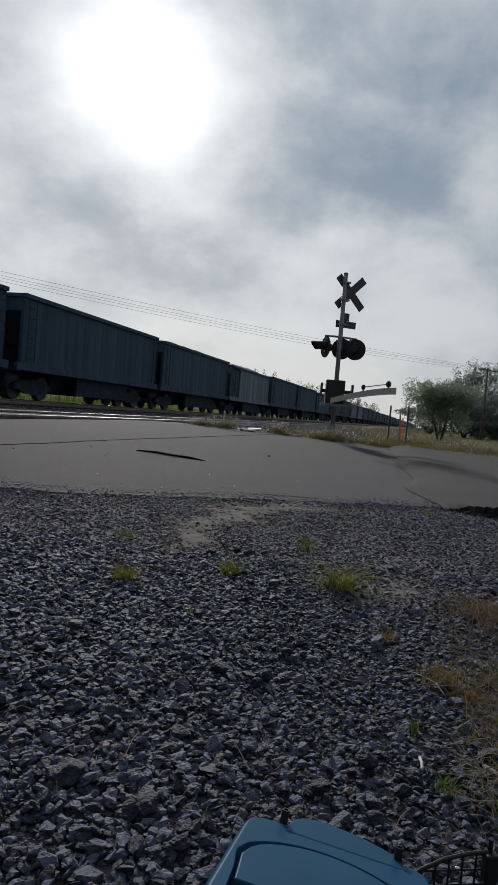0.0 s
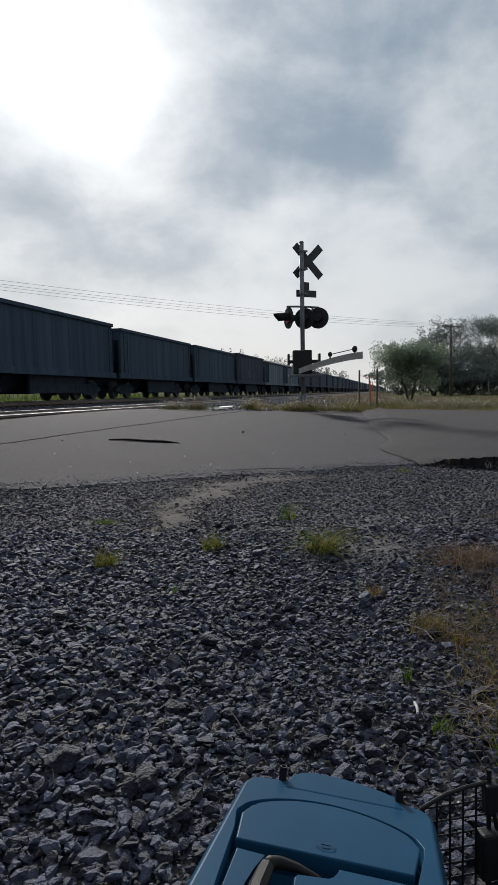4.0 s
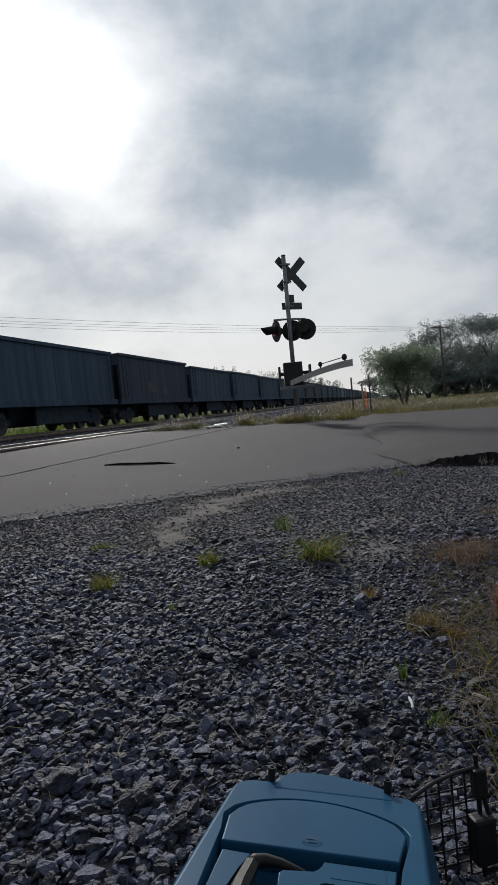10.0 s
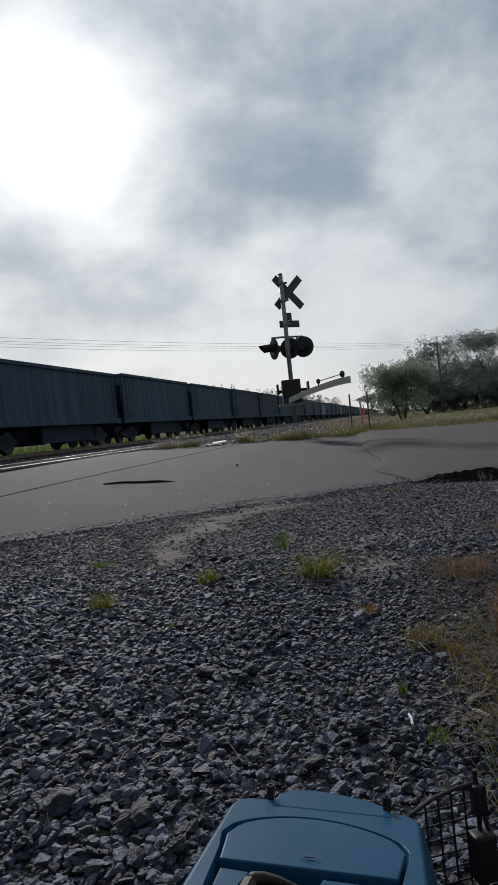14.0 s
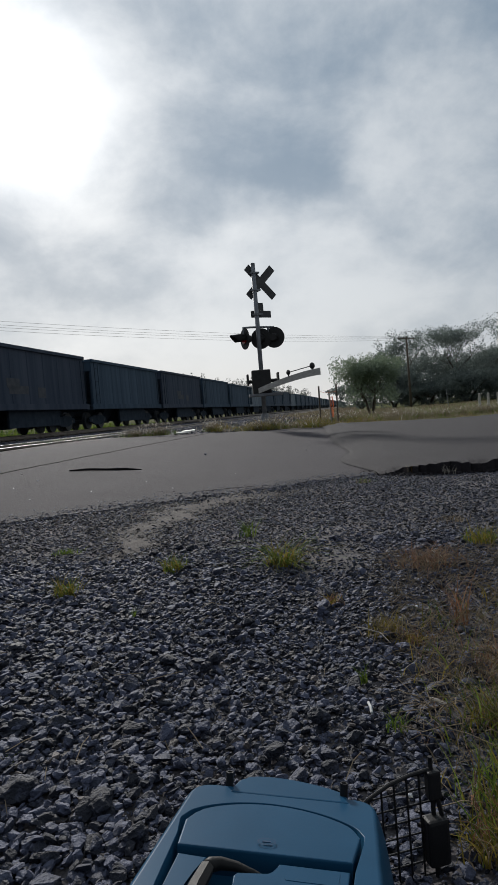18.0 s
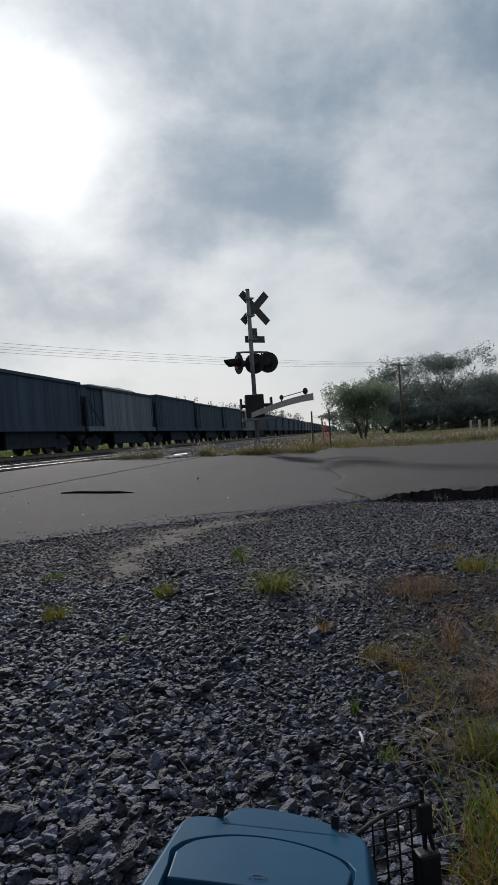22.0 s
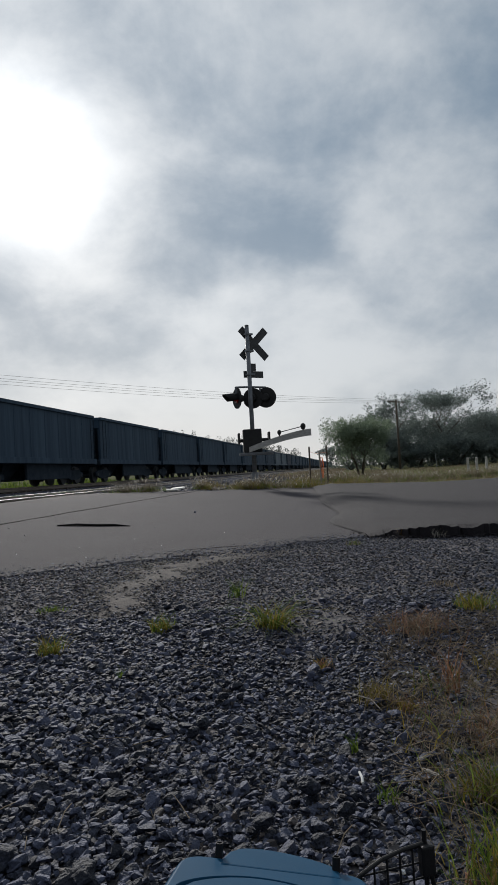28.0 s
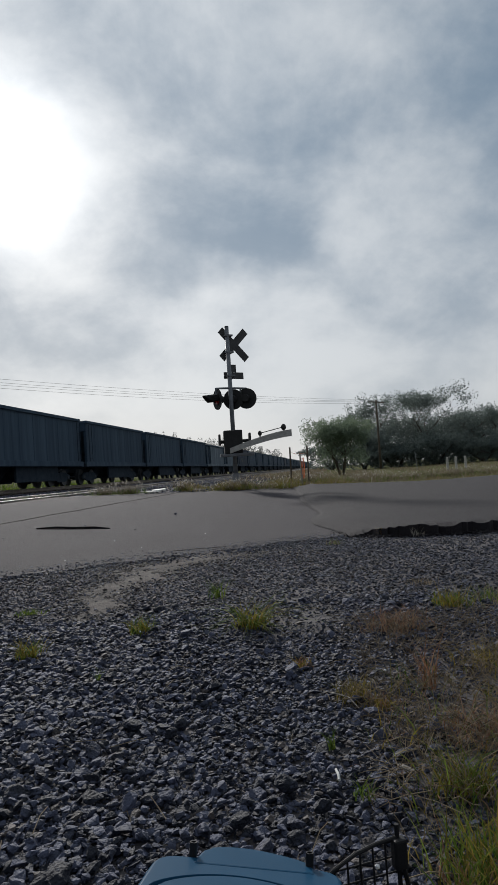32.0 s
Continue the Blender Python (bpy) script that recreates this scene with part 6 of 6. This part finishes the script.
def blue_case():
    """Moulded lid seen from its upper end: x across, y away from the eye, z out of the lid."""
    case = base("plastic_case", CASE_POSE, "blue moulded plastic case with black folding handle, standing on gravel", "case")
    # body: a flat rim round a sunken field, cut by a narrow groove
    mid = Vector((0.0, -0.25))
    outer = spun(rounded([(-0.150, -0.55), (0.174, -0.55), (0.160, 0.020), (-0.150, 0.026)], [0.03, 0.03, 0.042, 0.044], 8), 200, mid)
    hole = spun([(0.118, -0.52), (0.132, -0.2185), (0.1425, -0.140)] + arch(-0.1392, 0.1432, -0.115, -0.0335, 0.46)[::-1] + [(-0.130, -0.165), (-0.1235, -0.26), (-0.116, -0.36), (-0.097, -0.52)], 200, mid)
    bm = bmesh.new()
    levels = [(-0.23, grown(outer, 0.040)), (-0.10, grown(outer, 0.028)), (-0.045, grown(outer, 0.016)), (-0.020, grown(outer, 0.008)), (-0.008, grown(outer, 0.003)), (-0.003, grown(outer, 0.0)), (-0.0008, grown(outer, -0.003)), (0.0, grown(outer, -0.006)), (0.0, hole), (-0.0012, grown(hole, -0.001)), (-0.034, grown(hole, -0.0016))]
    shell(bm, levels)
    for f in bm.faces:
        zs = [v.co.z for v in f.verts]
        f.smooth = len(zs) == 4 and min(zs) < -0.0001 and f.normal.z > -2 and max(v.co.y for v in f.verts) > -9
    for f in bm.faces:
        if len(f.verts) > 4:
            f.smooth = False
    part("body", bm, M_BLUE, case)
    # bulged lip at the far end
    lip = [(x, y) for x, y in arch(-0.084, 0.118, 0.016, 0.076, 0.32)] + [(0.118, -0.004), (-0.084, -0.004)]
    bm = bmesh.new()
    prism(bm, lip[::-1], -0.05, 0.0012, 0.005)
    part("end_lip", bm, M_BLUE, case)
    # arched panel inside the groove
    bm = bmesh.new()
    prism(bm, ([(-0.1195, -0.202)] + arch(-0.1285, 0.1375, -0.124, -0.0435, 0.46) + [(0.1275, -0.200)])[::-1], -0.04, 0.0015, 0.003)
    part("arched_panel", bm, M_BLUE, case)
    # shelf between the groove and the handle's bay
    bm = bmesh.new()
    prism(bm, [(-0.1145, -0.2135), (-0.072, -0.2165), (-0.083, -0.257), (-0.088, -0.32), (-0.088, -0.36), (-0.074, -0.51), (-0.091, -0.51), (-0.109, -0.36)][::-1], -0.04, -0.005, 0.002)
    part("side_shelf", bm, M_BLUE, case)
    bm = bmesh.new()
    for a in range(28):
        b0, b1 = a * 2 * math.pi / 28, (a + 1) * 2 * math.pi / 28
        bm.faces.new([bm.verts.new((0.005 + r * math.cos(q), -0.174 + 0.75 * r * math.sin(q), 0.0048)) for q, r in ((b0, 0.0115), (b0, 0.0135), (b1, 0.0135), (b1, 0.0115))])
    box(bm, -0.001, 0.011, -0.176, -0.172, 0.004, 0.0052)
    part("emblem", bm, M_BLUE_DEEP, case, "small round moulded emblem without lettering")
    # blocks standing in the sunken field
    bm = bmesh.new()
    prism(bm, [(-0.034, -0.52), (-0.0285, -0.411), (-0.0225, -0.354), (-0.0218, -0.296), (-0.0276, -0.256), (-0.023, -0.2475), (0.018, -0.2455), (0.025, -0.238), (0.028, -0.2135), (0.1245, -0.2135), (0.120, -0.30), (0.110, -0.52),
               (0.0945, -0.52), (0.0965, -0.363), (0.098, -0.280), (0.0945, -0.270), (0.085, -0.2656), (0.036, -0.2634), (0.028, -0.267), (0.0245, -0.277), (0.0218, -0.305), (0.020, -0.393), (0.017, -0.52)][::-1], -0.04, -0.004, 0.0025)
    part("deck", bm, M_BLUE, case)
    bm = bmesh.new()
    prism(bm, rounded([(0.040, -0.2535), (0.110, -0.2535), (0.1115, -0.218), (0.040, -0.218)], 0.004)[::-1], -0.006, -0.0034, 0.0004)
    part("name_plate", bm, M_BLUE, case)
    bm = bmesh.new()
    prism(bm, rounded([(0.031, -0.52), (0.077, -0.52), (0.084, -0.275), (0.0345, -0.275)], 0.008), -0.04, -0.002, 0.003)
    part("latch_cover", bm, M_BLUE, case)
    bm = bmesh.new()
    box(bm, 0.0225, 0.030, -0.52, -0.288, -0.04, -0.010, 0.002)
    part("latch", bm, M_RED, case, "red plastic latch strip")
    # the folded handle: a tapering arm bent into a thick faceted grip
    bm = bmesh.new()
    path_tube(bm, [(0.024, -0.243, -0.018), (0.002, -0.236, -0.010), (-0.028, -0.2295, -0.006), (-0.050, -0.229, -0.005), (-0.062, -0.235, -0.005), (-0.0655, -0.246, -0.005)], [0.0015, 0.004, 0.0065, 0.0085, 0.0098, 0.0098], 12)
    handle = part("handle", bm, M_GREY_GRIP, case, "dark grey moulded carrying handle", True)
    bm = bmesh.new()
    path_tube(bm, [(-0.0658, -0.2475, -0.005), (-0.0675, -0.30, -0.004), (-0.0665, -0.35, -0.004), (-0.0625, -0.408, -0.004)], [0.0108, 0.0122, 0.0125, 0.0118], 7)
    part("grip", bm, M_GREY_GRIP, handle, "rubbed faceted handle grip")
    bm = bmesh.new()
    path_tube(bm, [(-0.0623, -0.4105, -0.005), (-0.057, -0.46, -0.007), (-0.050, -0.51, -0.010)], [0.0108, 0.0100, 0.0088], 12)
    part("lower_arm", bm, M_GREY_GRIP, handle, "", True)
    # two open tube ends behind the lid
    for sx, dy in ((-0.090, 0.029), (0.108, 0.028)):
        bm = bmesh.new()
        n = 16
        for (r0, z0, r1, z1) in ((0.0066, -0.16, 0.0066, 0.021), (0.0066, 0.021, 0.0045, 0.021), (0.0045, 0.021, 0.0045, -0.05)):
            for k in range(n):
                a0, a1 = 2 * math.pi * k / n, 2 * math.pi * (k + 1) / n
                bm.faces.new([bm.verts.new((sx + r * math.cos(a), dy + r * math.sin(a), z)) for r, z, a in ((r0, z0, a0), (r0, z0, a1), (r1, z1, a1), (r1, z1, a0))])
        part("frame_tube", bm, M_BLACK, case, "open end of a black steel tube")
    return case


CASE_POSE = Matrix.Translation((0.082, 0.6083, 0.174)) @ Matrix.Rotation(radians(-11.5), 4, "Z") @ Matrix.Rotation(radians(-10.1), 4, "X") @ Matrix.Rotation(radians(4.85), 4, "Y")
blue_case()


def wire_basket():
    """Black mesh basket: x across, y away, z up, its near corner post at the origin."""
    basket = base("wire_basket", BASKET_POSE, "black wire mesh basket standing in the grass beside the case", "basket")
    rise = [(-0.17, 0.120), (-0.155, 0.144), (-0.12, 0.172), (-0.08, 0.189), (-0.04, 0.197), (0.0, 0.20)]

    def top(x):
        return float(np.interp(x, [p[0] for p in rise], [p[1] for p in rise]))
    bm = bmesh.new()
    path_tube(bm, [(x, 0, z) for x, z in rise], 0.0035, 8)
    part("top_wire", bm, M_BLACK, basket)
    bm = bmesh.new()
    path_tube(bm, [(0, 0, -0.02), (0, 0, 0.12), (0.0, 0, 0.222)], 0.0042, 8)
    part("corner_post", bm, M_BLACK, basket)
    for k in range(7):
        bm = bmesh.new()
        x = -0.024 * (k + 1)
        path_tube(bm, [(x, 0, 0.0), (x, 0, 0.1), (x, 0, top(x))], 0.0019, 6)
        part("upright_wire", bm, M_BLACK, basket)
    for k in range(8):
        bm = bmesh.new()
        z = 0.012 + 0.026 * k
        x0 = -0.172 if z < 0.12 else -float(np.interp(z, [0.120, 0.144, 0.172, 0.189, 0.197], [0.17, 0.155, 0.12, 0.08, 0.04]))
        path_tube(bm, [(x0, 0.002, z), (x0 / 2, 0.002, z), (0, 0.002, z)], 0.0017, 6)
        part("cross_wire", bm, M_BLACK, basket)
    bm = bmesh.new()
    box(bm, -0.022, 0.018, -0.022, 0.008, 0.036, 0.118, 0.006)
    part("clip_block", bm, M_BLACK, basket, "black plastic clip block on the post")
    bm = bmesh.new()
    box(bm, -0.012, 0.012, -0.014, 0.006, 0.15, 0.20, 0.004)
    path_tube(bm, [(0.006, -0.006, 0.15), (0.012, -0.006, 0.12), (0.018, -0.006, 0.10)], 0.004, 6)
    part("strap", bm, M_BLACK, basket, "black strap round the post")
    return basket


BASKET_POSE = pose(0.352, 0.640, -0.024, 0, 0, 12)
wire_basket()


# ---- what moves ----
def motions():
    turn = -math.degrees(BEAR)
    for k, car in enumerate(CARS):
        rows = []
        for t, lag in TRAIN_LAG:
            p = track_point(TRAIN_ACROSS, HEAD + k * CAR_PITCH - (12.5 * t - lag), RAIL_Z)
            rows.append((t, pose(p.x, p.y, p.z, 0, 0, turn)))
        walk(car, rows)


# the train runs at about one car a second, with small changes of pace: seconds and metres behind that pace
HEAD = 0.65
TRAIN_LAG = [(0.0, 0.0), (1.0, -0.1), (2.0, -0.5), (3.0, -0.8), (4.5, -1.0), (6.0, -1.1), (7.0, -1.15), (8.0, -0.75), (9.0, -0.35), (10.0, -0.05), (11.0, 0.3), (12.0, 0.42), (13.0, 0.48), (15.0, 0.52), (17.0, 0.55), (20.0, 0.7), (22.0, 0.95), (24.0, 1.75), (26.0, 2.35), (28.0, 3.0), (30.0, 3.4), (32.0, 3.95)]
motions()
